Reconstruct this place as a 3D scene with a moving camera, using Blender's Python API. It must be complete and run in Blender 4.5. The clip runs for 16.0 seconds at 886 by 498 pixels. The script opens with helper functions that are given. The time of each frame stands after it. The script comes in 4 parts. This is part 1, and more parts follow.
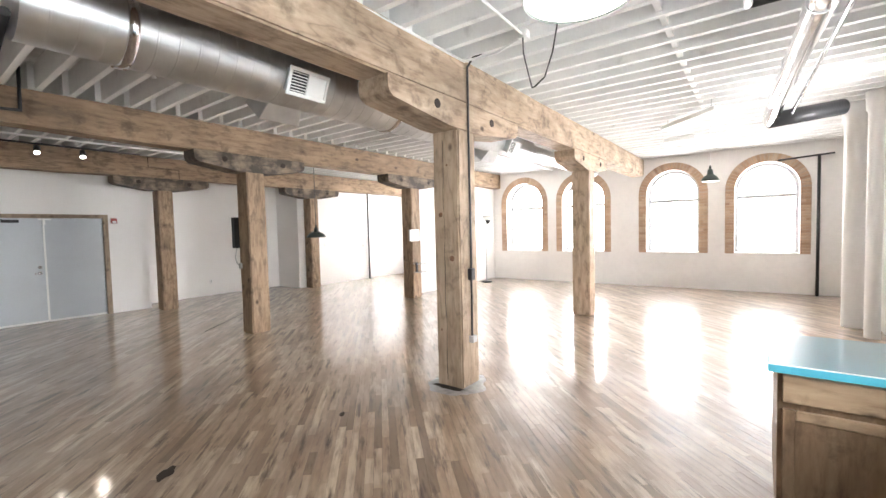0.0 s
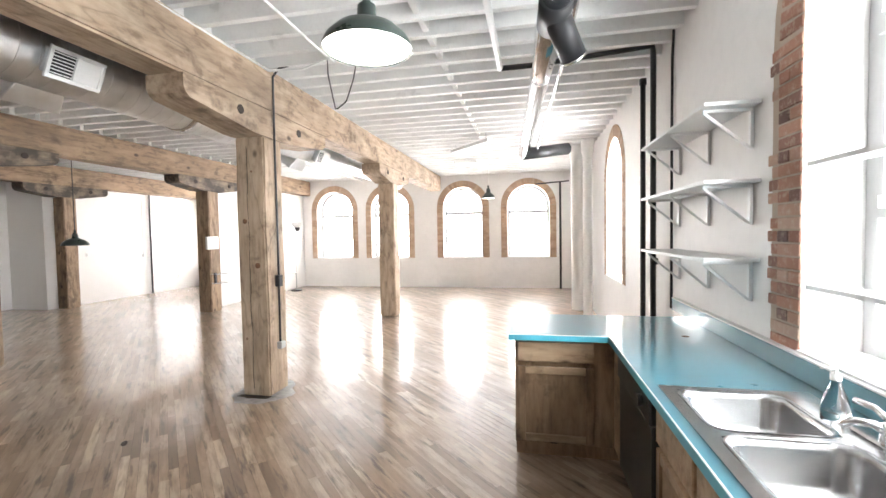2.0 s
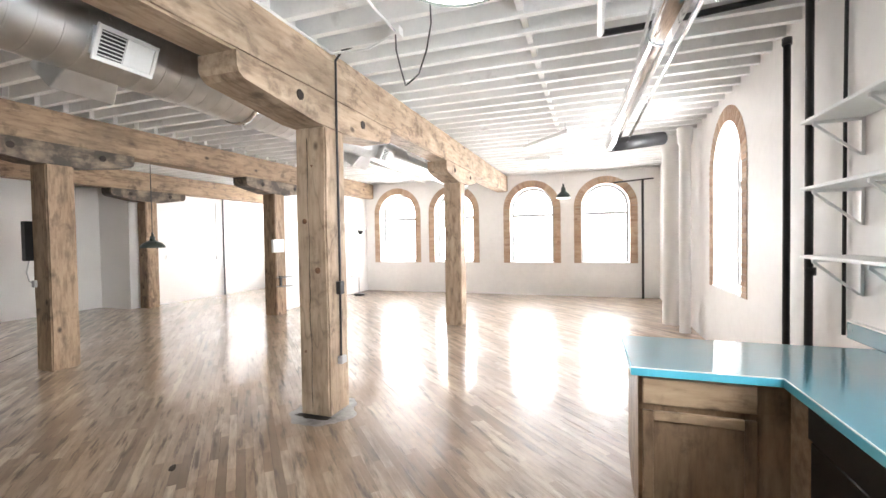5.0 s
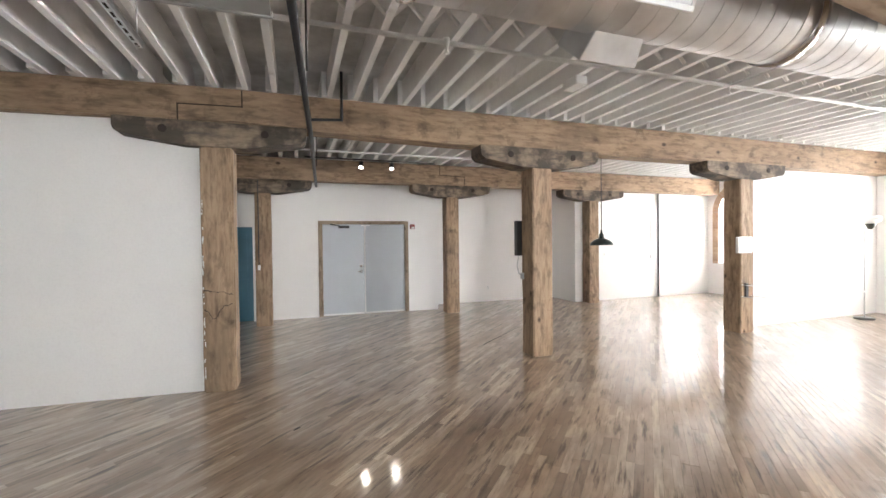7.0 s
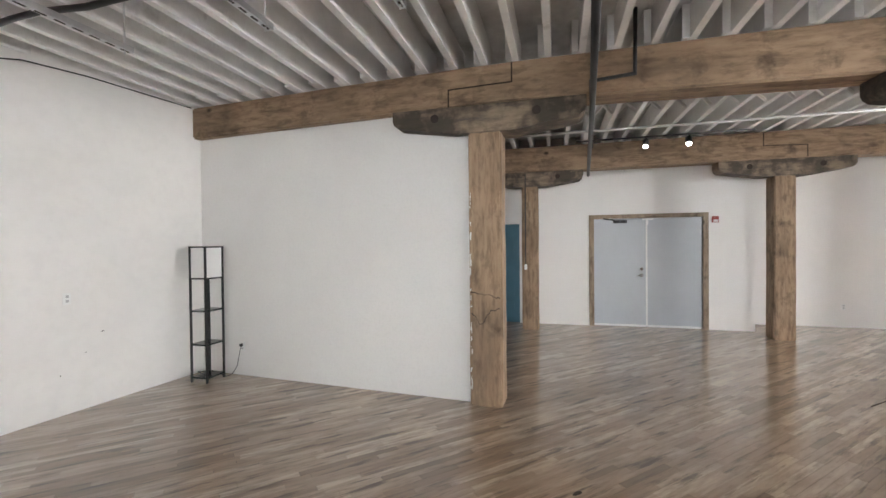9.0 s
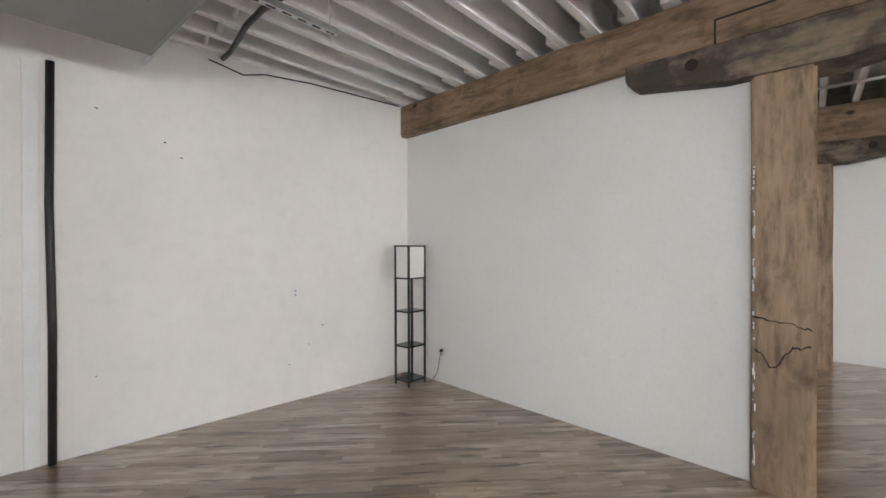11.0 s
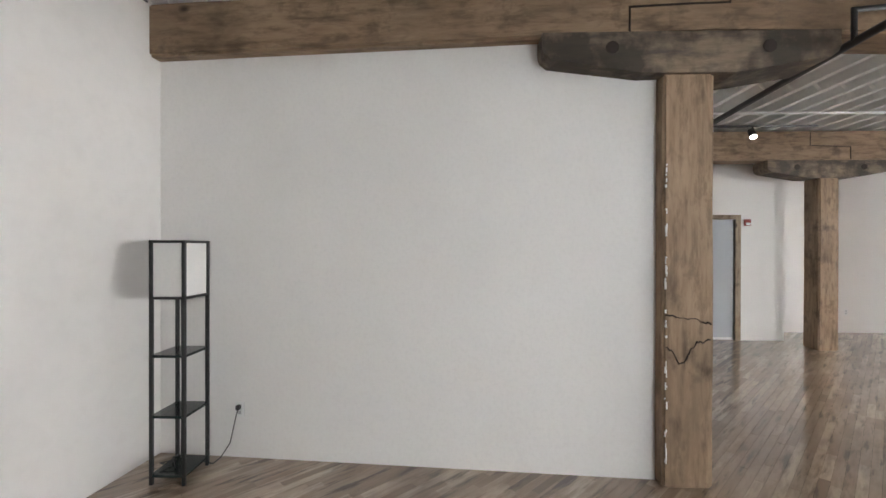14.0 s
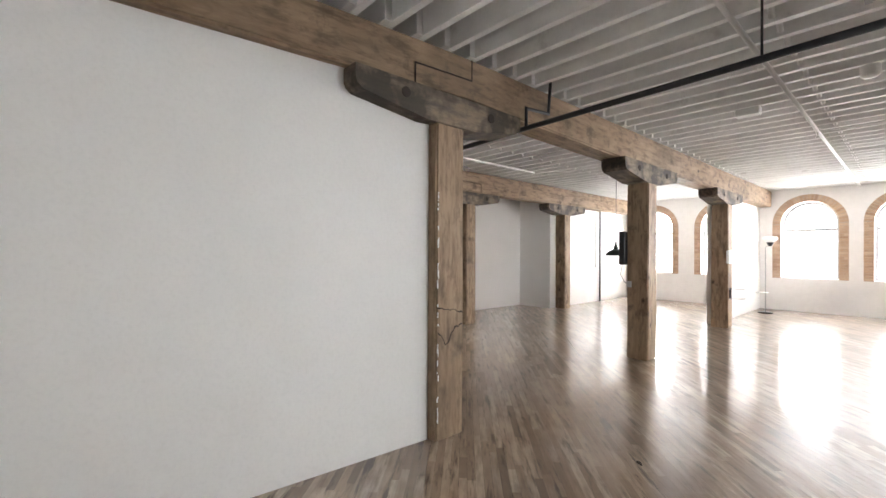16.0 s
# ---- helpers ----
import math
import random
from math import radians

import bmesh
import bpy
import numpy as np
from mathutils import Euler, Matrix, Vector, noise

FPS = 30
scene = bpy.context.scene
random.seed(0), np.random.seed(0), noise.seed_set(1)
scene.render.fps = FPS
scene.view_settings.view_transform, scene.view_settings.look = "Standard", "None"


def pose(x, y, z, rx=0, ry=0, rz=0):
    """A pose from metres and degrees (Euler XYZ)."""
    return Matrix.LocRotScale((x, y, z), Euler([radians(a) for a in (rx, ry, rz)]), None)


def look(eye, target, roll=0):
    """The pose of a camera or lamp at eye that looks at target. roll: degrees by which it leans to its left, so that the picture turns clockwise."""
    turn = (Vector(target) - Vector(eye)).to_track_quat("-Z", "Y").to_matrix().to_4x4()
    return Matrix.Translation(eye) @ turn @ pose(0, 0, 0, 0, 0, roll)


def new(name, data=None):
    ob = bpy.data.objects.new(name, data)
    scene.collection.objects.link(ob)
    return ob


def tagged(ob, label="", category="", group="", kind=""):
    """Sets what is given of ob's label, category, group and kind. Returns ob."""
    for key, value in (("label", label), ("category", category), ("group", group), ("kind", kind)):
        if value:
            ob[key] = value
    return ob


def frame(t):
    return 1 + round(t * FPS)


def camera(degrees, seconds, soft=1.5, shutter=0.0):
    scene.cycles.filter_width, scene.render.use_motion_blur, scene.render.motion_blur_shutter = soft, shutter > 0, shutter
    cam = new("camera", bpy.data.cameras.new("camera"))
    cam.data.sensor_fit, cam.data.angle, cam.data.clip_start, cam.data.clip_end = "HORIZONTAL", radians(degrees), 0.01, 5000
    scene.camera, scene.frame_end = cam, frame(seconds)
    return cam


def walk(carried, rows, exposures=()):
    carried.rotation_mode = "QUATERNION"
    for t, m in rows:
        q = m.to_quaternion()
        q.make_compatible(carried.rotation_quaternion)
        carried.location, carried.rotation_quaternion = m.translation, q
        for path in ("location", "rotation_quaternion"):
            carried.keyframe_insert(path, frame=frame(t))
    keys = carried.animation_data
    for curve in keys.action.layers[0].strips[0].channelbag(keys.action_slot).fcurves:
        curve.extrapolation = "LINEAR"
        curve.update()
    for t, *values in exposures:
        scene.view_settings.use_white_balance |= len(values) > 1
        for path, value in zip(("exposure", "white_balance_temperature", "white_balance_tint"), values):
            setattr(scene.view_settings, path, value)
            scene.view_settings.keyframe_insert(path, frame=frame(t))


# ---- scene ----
cam = camera(92.8, 16.0)

PATH = [
    (0, (-0.048, 0.091, 1.652), (-1.236, 1.697, 1.558), -1.4),
    (0.5, (0.024, -0.019, 1.636), (-0.989, 1.703, 1.549), -1.3),
    (1, (0.071, -0.123, 1.652), (-0.738, 1.704, 1.567), -1.1),
    (1.5, (0.115, -0.185, 1.652), (-0.483, 1.722, 1.571), -1.1),
    (2, (0.161, -0.211, 1.646), (-0.237, 1.748, 1.571), -1.0),
    (2.5, (0.198, -0.219, 1.636), (-0.015, 1.768, 1.567), -1.0),
    (3, (0.224, -0.199, 1.633), (0.146, 1.798, 1.571), -0.8),
    (3.2, (0.232, -0.175, 1.631), (0.186, 1.824, 1.571), -0.8),
    (5.3, (-0.341, 0.43, 1.622), (-1.292, 2.189, 1.578), -0.9),
    (5.5, (-0.464, 0.457, 1.625), (-1.628, 2.083, 1.581), -0.9),
    (6, (-0.805, 0.505, 1.625), (-2.363, 1.759, 1.585), -0.8),
    (6.5, (-1.147, 0.558, 1.616), (-2.926, 1.471, 1.583), -0.8),
    (7, (-1.514, 0.617, 1.632), (-3.403, 1.274, 1.599), -0.7),
    (7.5, (-1.882, 0.577, 1.659), (-3.833, 1.014, 1.62), -0.6),
    (8, (-2.175, 0.557, 1.629), (-4.171, 0.68, 1.599), -0.6),
    (8.5, (-2.417, 0.537, 1.628), (-4.405, 0.32, 1.601), -0.7),
    (9, (-2.614, 0.482, 1.616), (-4.544, -0.04, 1.591), -0.6),
    (9.5, (-2.797, 0.407, 1.623), (-4.621, -0.414, 1.595), -0.7),
    (10, (-2.976, 0.322, 1.606), (-4.634, -0.797, 1.584), -0.6),
    (10.2, (-3.032, 0.266, 1.617), (-4.602, -0.973, 1.593), -0.5),
    (12.3, (-3.743, -0.839, 1.537), (-5.23, -2.176, 1.533), 0.0),
    (12.5, (-3.788, -0.968, 1.536), (-5.379, -2.179, 1.535), 0.1),
    (13, (-3.935, -1.216, 1.52), (-5.735, -2.088, 1.524), -0.0),
    (13.5, (-3.986, -1.467, 1.528), (-5.928, -1.947, 1.539), 0.1),
    (14, (-3.929, -1.713, 1.569), (-5.929, -1.772, 1.563), 0.1),
    (14.5, (-3.842, -1.955, 1.583), (-5.821, -1.669, 1.577), 0.1),
    (15, (-3.834, -2.243, 1.592), (-5.733, -1.615, 1.593), 0.2),
    (15.5, (-3.907, -2.497, 1.611), (-5.649, -1.514, 1.611), 0.1),
    (16, (-4.039, -2.693, 1.621), (-5.526, -1.356, 1.629), 0.3),
]
# exposure of the clip's camera: brighter while it faces the windows
EXPOSURES = [(0.0, 1.36), (3.0, 1.24), (5.5, 1.38), (6.5, 1.44), (7.5, 1.46), (9.0, 1.38), (10.0, 1.26), (12.5, 1.14), (13.5, 1.2), (14.5, 1.26), (15.5, 1.3), (16.0, 1.3)]
walk(cam, [(t, look(eye, target, roll)) for t, eye, target, roll in PATH], EXPOSURES)

# ---- world and light ----
world = bpy.data.worlds.new("sky")
scene.world = world
world.use_nodes = True
wn = world.node_tree.nodes
sky = wn.new("ShaderNodeTexSky")
sky.sky_type = "NISHITA"
sky.sun_disc = False
sky.sun_elevation = radians(48)
sky.sun_rotation = radians(200)
world.node_tree.links.new(sky.outputs[0], wn["Background"].inputs[0])
wn["Background"].inputs[1].default_value = 0.12
sun = new("sun", bpy.data.lights.new("sun", "SUN"))
sun.data.energy, sun.data.angle, sun.data.color = 1.0, radians(12), (1.0, 0.97, 0.93)
sun.matrix_world = look((0, 0, 20), (-6, 18, 0))


def window_light(eye, target, w, h, power, color=(0.98, 0.98, 0.985)):
    ob = new("window_daylight", bpy.data.lights.new("window_daylight", "AREA"))
    ob.data.shape, ob.data.size, ob.data.size_y, ob.data.energy = "RECTANGLE", w, h, power
    ob.data.color = color
    ob.matrix_world = look(eye, target)
    return ob


# ---- plan ----
XE, YN, YS, XDOOR, XALC, XNW = 1.46, 12.37, -4.02, -11.25, -12.0, -10.93
ZB0, ZB1, ZDECK = 2.92, 3.37, 3.66
XPART = -7.0
NWIN = [-9.98, -7.93, -5.92, -4.07, -1.77, 0.16]
HALF, SILL, SPRING = 0.6, 0.9, 2.42
DENSITY = 40.0
for c in NWIN:
    window_light((c, YN + 0.8, 1.75), (c, YN - 3, 1.75), 1.85, 3.5, DENSITY * 1.85 * 3.5 * (0.85 if c < -7 else 0.8))
window_light((XE + 0.8, 7.4, 1.9), (XE - 3, 7.4, 1.9), 3.2, 3.8, DENSITY * 3.2 * 3.8)
window_light((XE + 0.9, 2.6, 1.9), (XE - 3, 2.6, 1.9), 5.0, 4.8, DENSITY * 0.1 * 5.0 * 4.8)
window_light((XE + 0.75, 0.5, 1.9), (XE - 3, 0.5, 1.9), 1.9, 3.4, DENSITY * 0.85 * 1.9 * 3.4, (0.92, 0.97, 1.0))


# ---- materials ----
def nodes(name):
    m = bpy.data.materials.new(name)
    m.use_nodes = True
    return m, m.node_tree, m.node_tree.nodes["Principled BSDF"]


def put(tree, kind, **inputs):
    n = tree.nodes.new(kind)
    for key, value in inputs.items():
        n.inputs[key.replace("_", " ")].default_value = value
    return n


def ramp(tree, fac, stops):
    n = tree.nodes.new("ShaderNodeValToRGB")
    e = n.color_ramp.elements
    while len(e) < len(stops):
        e.new(0.5)
    for el, (p, c) in zip(e, stops):
        el.position, el.color = p, (*c, 1)
    tree.links.new(fac, n.inputs[0])
    return n.outputs[0]


def mixc(tree, fac, a, b, blend="MIX"):
    n = tree.nodes.new("ShaderNodeMix")
    n.data_type, n.blend_type = "RGBA", blend
    for sock, v in ((n.inputs[0], fac), (n.inputs[6], a), (n.inputs[7], b)):
        if isinstance(v, bpy.types.NodeSocket):
            tree.links.new(v, sock)
        else:
            sock.default_value = v if isinstance(v, float) else (*v, 1)
    return n.outputs[2]


def noise_at(tree, scale, detail=4.0, stretch=(1, 1, 1), turn=0.0, source="Object"):
    if source == "Position":
        out = tree.nodes.new("ShaderNodeNewGeometry").outputs["Position"]
    else:
        out = tree.nodes.new("ShaderNodeTexCoord").outputs[source]
    mp = tree.nodes.new("ShaderNodeMapping")
    mp.vector_type = "TEXTURE" if turn else "POINT"
    if turn:
        mp.inputs["Rotation"].default_value = (0, 0, turn)
        mp.inputs["Scale"].default_value = tuple(1 / s for s in stretch)
    else:
        mp.inputs["Scale"].default_value = stretch
    tree.links.new(out, mp.inputs[0])
    n = put(tree, "ShaderNodeTexNoise", Scale=scale, Detail=detail, Roughness=0.6)
    tree.links.new(mp.outputs[0], n.inputs["Vector"])
    return n.outputs["Fac"]


def bump(tree, bsdf, height, strength, distance):
    b = put(tree, "ShaderNodeBump", Strength=strength, Distance=distance)
    tree.links.new(height, b.inputs["Height"])
    tree.links.new(b.outputs[0], bsdf.inputs["Normal"])


def surface(name, color, rough=0.6, metal=0.0, var=0.12, scale=3.0, fine=60.0, relief=0.15, depth=0.002, stain=None, coat=0.0):
    """Paint, plaster, metal or plastic with a slow and a fine variation."""
    m, t, b = nodes(name)
    lo = tuple(c * (1 - var) for c in color)
    hi = tuple(min(1.0, c * (1 + var * 0.5)) for c in color)
    slow, quick = noise_at(t, scale, 5.0), noise_at(t, fine, 3.0)
    col = ramp(t, slow, [(0.3, lo), (0.62, hi)])
    col = mixc(t, ramp(t, quick, [(0.45, (0, 0, 0)), (0.8, (0.35, 0.35, 0.35))]), col, tuple(c * 0.85 for c in color))
    if stain:
        col = mixc(t, ramp(t, noise_at(t, scale * 2.3, 8.0), [(0.62, (0, 0, 0)), (0.75, (0.6, 0.6, 0.6))]), col, stain)
    t.links.new(col, b.inputs["Base Color"])
    rr = t.nodes.new("ShaderNodeMapRange")
    rr.inputs["To Min"].default_value, rr.inputs["To Max"].default_value = rough * 0.8, min(1.0, rough * 1.2)
    t.links.new(slow, rr.inputs["Value"])
    t.links.new(rr.outputs[0], b.inputs["Roughness"])
    b.inputs["Metallic"].default_value, b.inputs["Coat Weight"].default_value = metal, coat
    bump(t, b, quick, relief, depth)
    return m


def timber(name, axis, light, mid, dark, rough=0.62, soot=-0.04, figure=0.0):
    """Old sawn fir: long grain, slow stains, knots and a rough face."""
    m, t, b = nodes(name)
    st = [6.0, 6.0, 6.0]
    st[axis] = 0.9
    grain = noise_at(t, 3.2, 8.0, tuple(st))
    st2 = [1.6, 1.6, 1.6]
    st2[axis] = 0.7
    slow = noise_at(t, 1.1, 6.0, tuple(st2))
    col = ramp(t, grain, [(0.3, dark), (0.46, mid), (0.68, light)])
    col = mixc(t, ramp(t, slow, [(0.5, (0, 0, 0)), (0.7, (0.75, 0.75, 0.75))]), col, tuple(c * 0.5 for c in mid))
    fleck = noise_at(t, 11.0, 6.0, tuple(1.0 if i != axis else 0.35 for i in range(3)))
    col = mixc(t, ramp(t, fleck, [(0.52, (0, 0, 0)), (0.7, (0.7, 0.7, 0.7))]), col, tuple(c * 0.55 for c in dark))
    shake = noise_at(t, 1.5, 3.0, tuple(1.3 if i != axis else 0.3 for i in range(3)))
    line = ramp(t, shake, [(0.482, (0, 0, 0)), (0.492, (figure, figure, figure)), (0.502, (0, 0, 0))])
    col = mixc(t, line, col, tuple(c * 0.3 for c in dark))
    bleach = noise_at(t, 2.1, 7.0, tuple(st2))
    col = mixc(t, ramp(t, bleach, [(0.54, (0, 0, 0)), (0.7, (0.55, 0.55, 0.55))]), col, tuple(min(0.6, c * 1.25) for c in light))
    blot = noise_at(t, 3.4, 9.0, (1.0, 1.0, 1.0))
    col = mixc(t, ramp(t, blot, [(0.53 - soot, (0, 0, 0)), (0.68 - soot, (0.85, 0.85, 0.85))]), col, tuple(c * 0.42 for c in dark))
    vor = t.nodes.new("ShaderNodeTexVoronoi")
    tc, mp = t.nodes.new("ShaderNodeTexCoord"), t.nodes.new("ShaderNodeMapping")
    s3 = [2.6, 2.6, 2.6]
    s3[axis] = 1.7
    mp.inputs["Scale"].default_value = s3
    t.links.new(tc.outputs["Object"], mp.inputs[0])
    t.links.new(mp.outputs[0], vor.inputs["Vector"])
    vor.inputs["Scale"].default_value = 1.0
    knot = ramp(t, vor.outputs["Distance"], [(0.045, (1, 1, 1)), (0.1, (0, 0, 0))])
    col = mixc(t, knot, col, tuple(c * 0.35 for c in dark))
    t.links.new(col, b.inputs["Base Color"])
    b.inputs["Roughness"].default_value = rough
    b.inputs["Specular IOR Level"].default_value = 0.3
    bump(t, b, grain, 0.5, 0.006)
    return m


PLANK_TURN = radians(135)


def plank_wood(name, joined):
    """Worn, varnished maple strips laid on the diagonal."""
    m, t, b = nodes(name)
    if joined:
        rnd = t.nodes.new("ShaderNodeNewGeometry").outputs["Random Per Island"]
    else:
        rnd = t.nodes.new("ShaderNodeObjectInfo").outputs["Random"]
    col = ramp(t, rnd, [(0.0, (0.16, 0.1, 0.064)), (0.2, (0.31, 0.214, 0.145)), (0.65, (0.43, 0.317, 0.222)), (1.0, (0.56, 0.44, 0.325))])
    grain = noise_at(t, 5.0, 6.0, (0.8, 5.0, 4.0), PLANK_TURN, "Position")
    col = mixc(t, ramp(t, grain, [(0.42, (0, 0, 0)), (0.7, (0.75, 0.75, 0.75))]), col, (0.15, 0.095, 0.06))
    slow = noise_at(t, 0.55, 5.0, (1, 1, 1), 0.0, "Position")
    col = mixc(t, ramp(t, slow, [(0.45, (0, 0, 0)), (0.7, (0.45, 0.45, 0.45))]), col, (0.58, 0.46, 0.36))
    worn = noise_at(t, 1.5, 7.0, (0.45, 1.5, 1), PLANK_TURN, "Position")
    col = mixc(t, ramp(t, worn, [(0.48, (0, 0, 0)), (0.66, (0.7, 0.7, 0.7))]), col, (0.17, 0.105, 0.066))
    spots = noise_at(t, 6.0, 8.0, (0.35, 2.6, 1), PLANK_TURN, "Position")
    col = mixc(t, ramp(t, spots, [(0.54, (0, 0, 0)), (0.66, (0.9, 0.9, 0.9))]), col, (0.07, 0.036, 0.025))
    t.links.new(col, b.inputs["Base Color"])
    rr = t.nodes.new("ShaderNodeMapRange")
    rr.inputs["To Min"].default_value, rr.inputs["To Max"].default_value = 0.24, 0.42
    t.links.new(noise_at(t, 2.2, 6.0, (1, 1, 1), 0.0, "Position"), rr.inputs["Value"])
    t.links.new(rr.outputs[0], b.inputs["Roughness"])
    b.inputs["Coat Weight"].default_value = 1.0
    cr = t.nodes.new("ShaderNodeMapRange")
    cr.inputs["From Min"].default_value, cr.inputs["From Max"].default_value = 0.3, 0.7
    cr.inputs["To Min"].default_value, cr.inputs["To Max"].default_value = 0.05, 0.13
    t.links.new(noise_at(t, 1.3, 7.0, (1, 1, 1), 0.0, "Position"), cr.inputs["Value"])
    t.links.new(cr.outputs[0], b.inputs["Coat Roughness"])
    bump(t, b, noise_at(t, 9.0, 4.0, (0.5, 2.0, 1), PLANK_TURN, "Position"), 0.16, 0.004)
    return m


def brick_clay(name, tones):
    m, t, b = nodes(name)
    rnd = t.nodes.new("ShaderNodeObjectInfo").outputs["Random"]
    col = ramp(t, rnd, list(zip((0.0, 0.25, 0.7, 1.0), tones)))
    g = noise_at(t, 30.0, 6.0, (1, 1, 1), 0.0, "Position")
    col = mixc(t, ramp(t, g, [(0.5, (0, 0, 0)), (0.75, (0.7, 0.7, 0.7))]), col, (0.56, 0.45, 0.35))
    t.links.new(col, b.inputs["Base Color"])
    b.inputs["Roughness"].default_value = 0.85
    bump(t, b, g, 0.6, 0.004)
    return m


def clear_glass(name, rough=0.0, tint=(1, 1, 1)):
    m, t, b = nodes(name)
    b.inputs["Base Color"].default_value = (*tint, 1)
    b.inputs["Transmission Weight"].default_value, b.inputs["Roughness"].default_value, b.inputs["IOR"].default_value = 1.0, rough, 1.45
    return m


def glow(name, color, strength):
    m, t, b = nodes(name)
    b.inputs["Base Color"].default_value = (*color, 1)
    b.inputs["Emission Color"].default_value, b.inputs["Emission Strength"].default_value = (*color, 1), strength
    b.inputs["Roughness"].default_value = 0.4
    return m


M_WALL = surface("white_wall_paint", (0.84, 0.818, 0.798), 0.5, var=0.04, scale=0.7, fine=40, relief=0.015)
M_ROUGHWALL = surface("painted_brick_plaster", (0.81, 0.788, 0.765), 0.6, var=0.05, scale=0.9, fine=9, relief=0.06, depth=0.006)
M_CEIL = surface("whitewashed_ceiling", (0.88, 0.872, 0.86), 0.65, var=0.1, scale=1.6, fine=30, relief=0.3, depth=0.004, stain=(0.5, 0.48, 0.46))
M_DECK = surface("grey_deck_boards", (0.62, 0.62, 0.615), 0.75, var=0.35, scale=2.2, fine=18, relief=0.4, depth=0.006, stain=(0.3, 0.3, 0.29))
M_TIMBER = [timber("timber_%s" % "xyz"[i], i, (0.5, 0.382, 0.28), (0.41, 0.302, 0.212), (0.25, 0.172, 0.118), figure=0.4) for i in range(3)]
M_OLDTIMBER = [timber("dark_timber_%s" % "xyz"[i], i, (0.39, 0.275, 0.18), (0.3, 0.204, 0.13), (0.16, 0.107, 0.068), soot=-0.035, figure=0.16) for i in range(3)]
M_SOOTY = timber("sooty_bolster_wood", 1, (0.3, 0.225, 0.16), (0.21, 0.158, 0.112), (0.1, 0.082, 0.068), soot=0.13)
M_PLANK, M_PLANKS = plank_wood("floor_strip", False), plank_wood("floor_strips", True)
M_SUBFLOOR = surface("dark_subfloor", (0.05, 0.035, 0.025), 0.8)
# brick of the far windows, its tan tones holding the pale window glare
M_BRICK = brick_clay("haze_paled_brick", ((0.36, 0.225, 0.145), (0.42, 0.275, 0.18), (0.48, 0.325, 0.215), (0.53, 0.385, 0.27)))
M_REDBRICK = brick_clay("red_brick", ((0.15, 0.09, 0.08), (0.34, 0.16, 0.11), (0.42, 0.22, 0.15), (0.48, 0.33, 0.25)))
M_MORTAR = surface("mortar", (0.44, 0.345, 0.265), 0.9, fine=50, relief=0.5)
M_STEEL = surface("galvanised_steel", (0.66, 0.67, 0.68), 0.36, 1.0, var=0.15, scale=5, fine=40, relief=0.08)
M_CHROME = surface("chrome", (0.75, 0.75, 0.76), 0.12, 1.0, var=0.05, relief=0.02)
M_SINK = surface("brushed_stainless", (0.6, 0.6, 0.61), 0.26, 1.0, var=0.08, scale=4, fine=140, relief=0.05)
M_BLACK = surface("black_iron", (0.022, 0.022, 0.024), 0.45, var=0.3, scale=6)
M_BLACKMETAL = surface("black_lacquer", (0.018, 0.018, 0.018), 0.3, var=0.2)
M_WHITE = surface("white_enamel", (0.82, 0.82, 0.81), 0.4, var=0.04)
M_GREY = surface("grey_metal_box", (0.5, 0.5, 0.5), 0.45, 0.3, var=0.1)
M_DOOR = surface("pale_grey_door_paint", (0.50, 0.53, 0.57), 0.45, var=0.04, scale=1.5, relief=0.05)
M_TEAL = surface("teal_door_paint", (0.055, 0.17, 0.24), 0.45, var=0.1)
M_FRAME = timber("door_casing_wood", 2, (0.42, 0.33, 0.24), (0.33, 0.25, 0.18), (0.2, 0.145, 0.1))
M_COUNTER = surface("teal_laminate", (0.085, 0.255, 0.32), 0.3, var=0.1, scale=4, fine=200, relief=0.03, coat=1.0)
M_EDGE = surface("bright_teal_edge", (0.09, 0.42, 0.54), 0.3, var=0.06)
M_CAB = timber("oak_cabinet", 2, (0.40, 0.275, 0.175), (0.31, 0.2, 0.12), (0.2, 0.125, 0.075), 0.45)
M_CABX = timber("oak_drawer_front", 0, (0.48, 0.35, 0.23), (0.4, 0.275, 0.175), (0.27, 0.175, 0.105), 0.45)
M_BOARD = surface("grey_gypsum_board", (0.34, 0.34, 0.335), 0.8, var=0.08, scale=2)
M_GREEN = surface("dark_green_enamel", (0.042, 0.056, 0.05), 0.28, var=0.15)
# white sash paint, with its backlit shade put into the colour as grey
M_SASH = surface("greyed_white_window_sash", (0.5, 0.5, 0.5), 0.4, var=0.05)
M_GLASS = clear_glass("window_glass")
M_CLEAR = clear_glass("clear_plastic", 0.05, (0.95, 0.97, 0.98))
M_LAMP = glow("lamp_diffuser", (1.0, 0.97, 0.92), 3.0)
M_SPOT = glow("spot_bulb", (1.0, 0.95, 0.88), 5.0)
M_SHADE = surface("white_paper_shade", (0.82, 0.81, 0.79), 0.8, var=0.04)
M_CRACK = surface("crack_dark", (0.03, 0.02, 0.014), 0.9)
M_PLATE = surface("worn_grey_patch", (0.3, 0.285, 0.28), 0.4, var=0.5, scale=9, stain=(0.08, 0.07, 0.06))
M_GREENDARK = surface("smoked_shelf_board", (0.02, 0.032, 0.03), 0.18, var=0.2)
M_KNOT = surface("brown_knot", (0.16, 0.075, 0.035), 0.6, var=0.4, scale=20)
M_RED = surface("red_alarm_plastic", (0.32, 0.045, 0.035), 0.4)


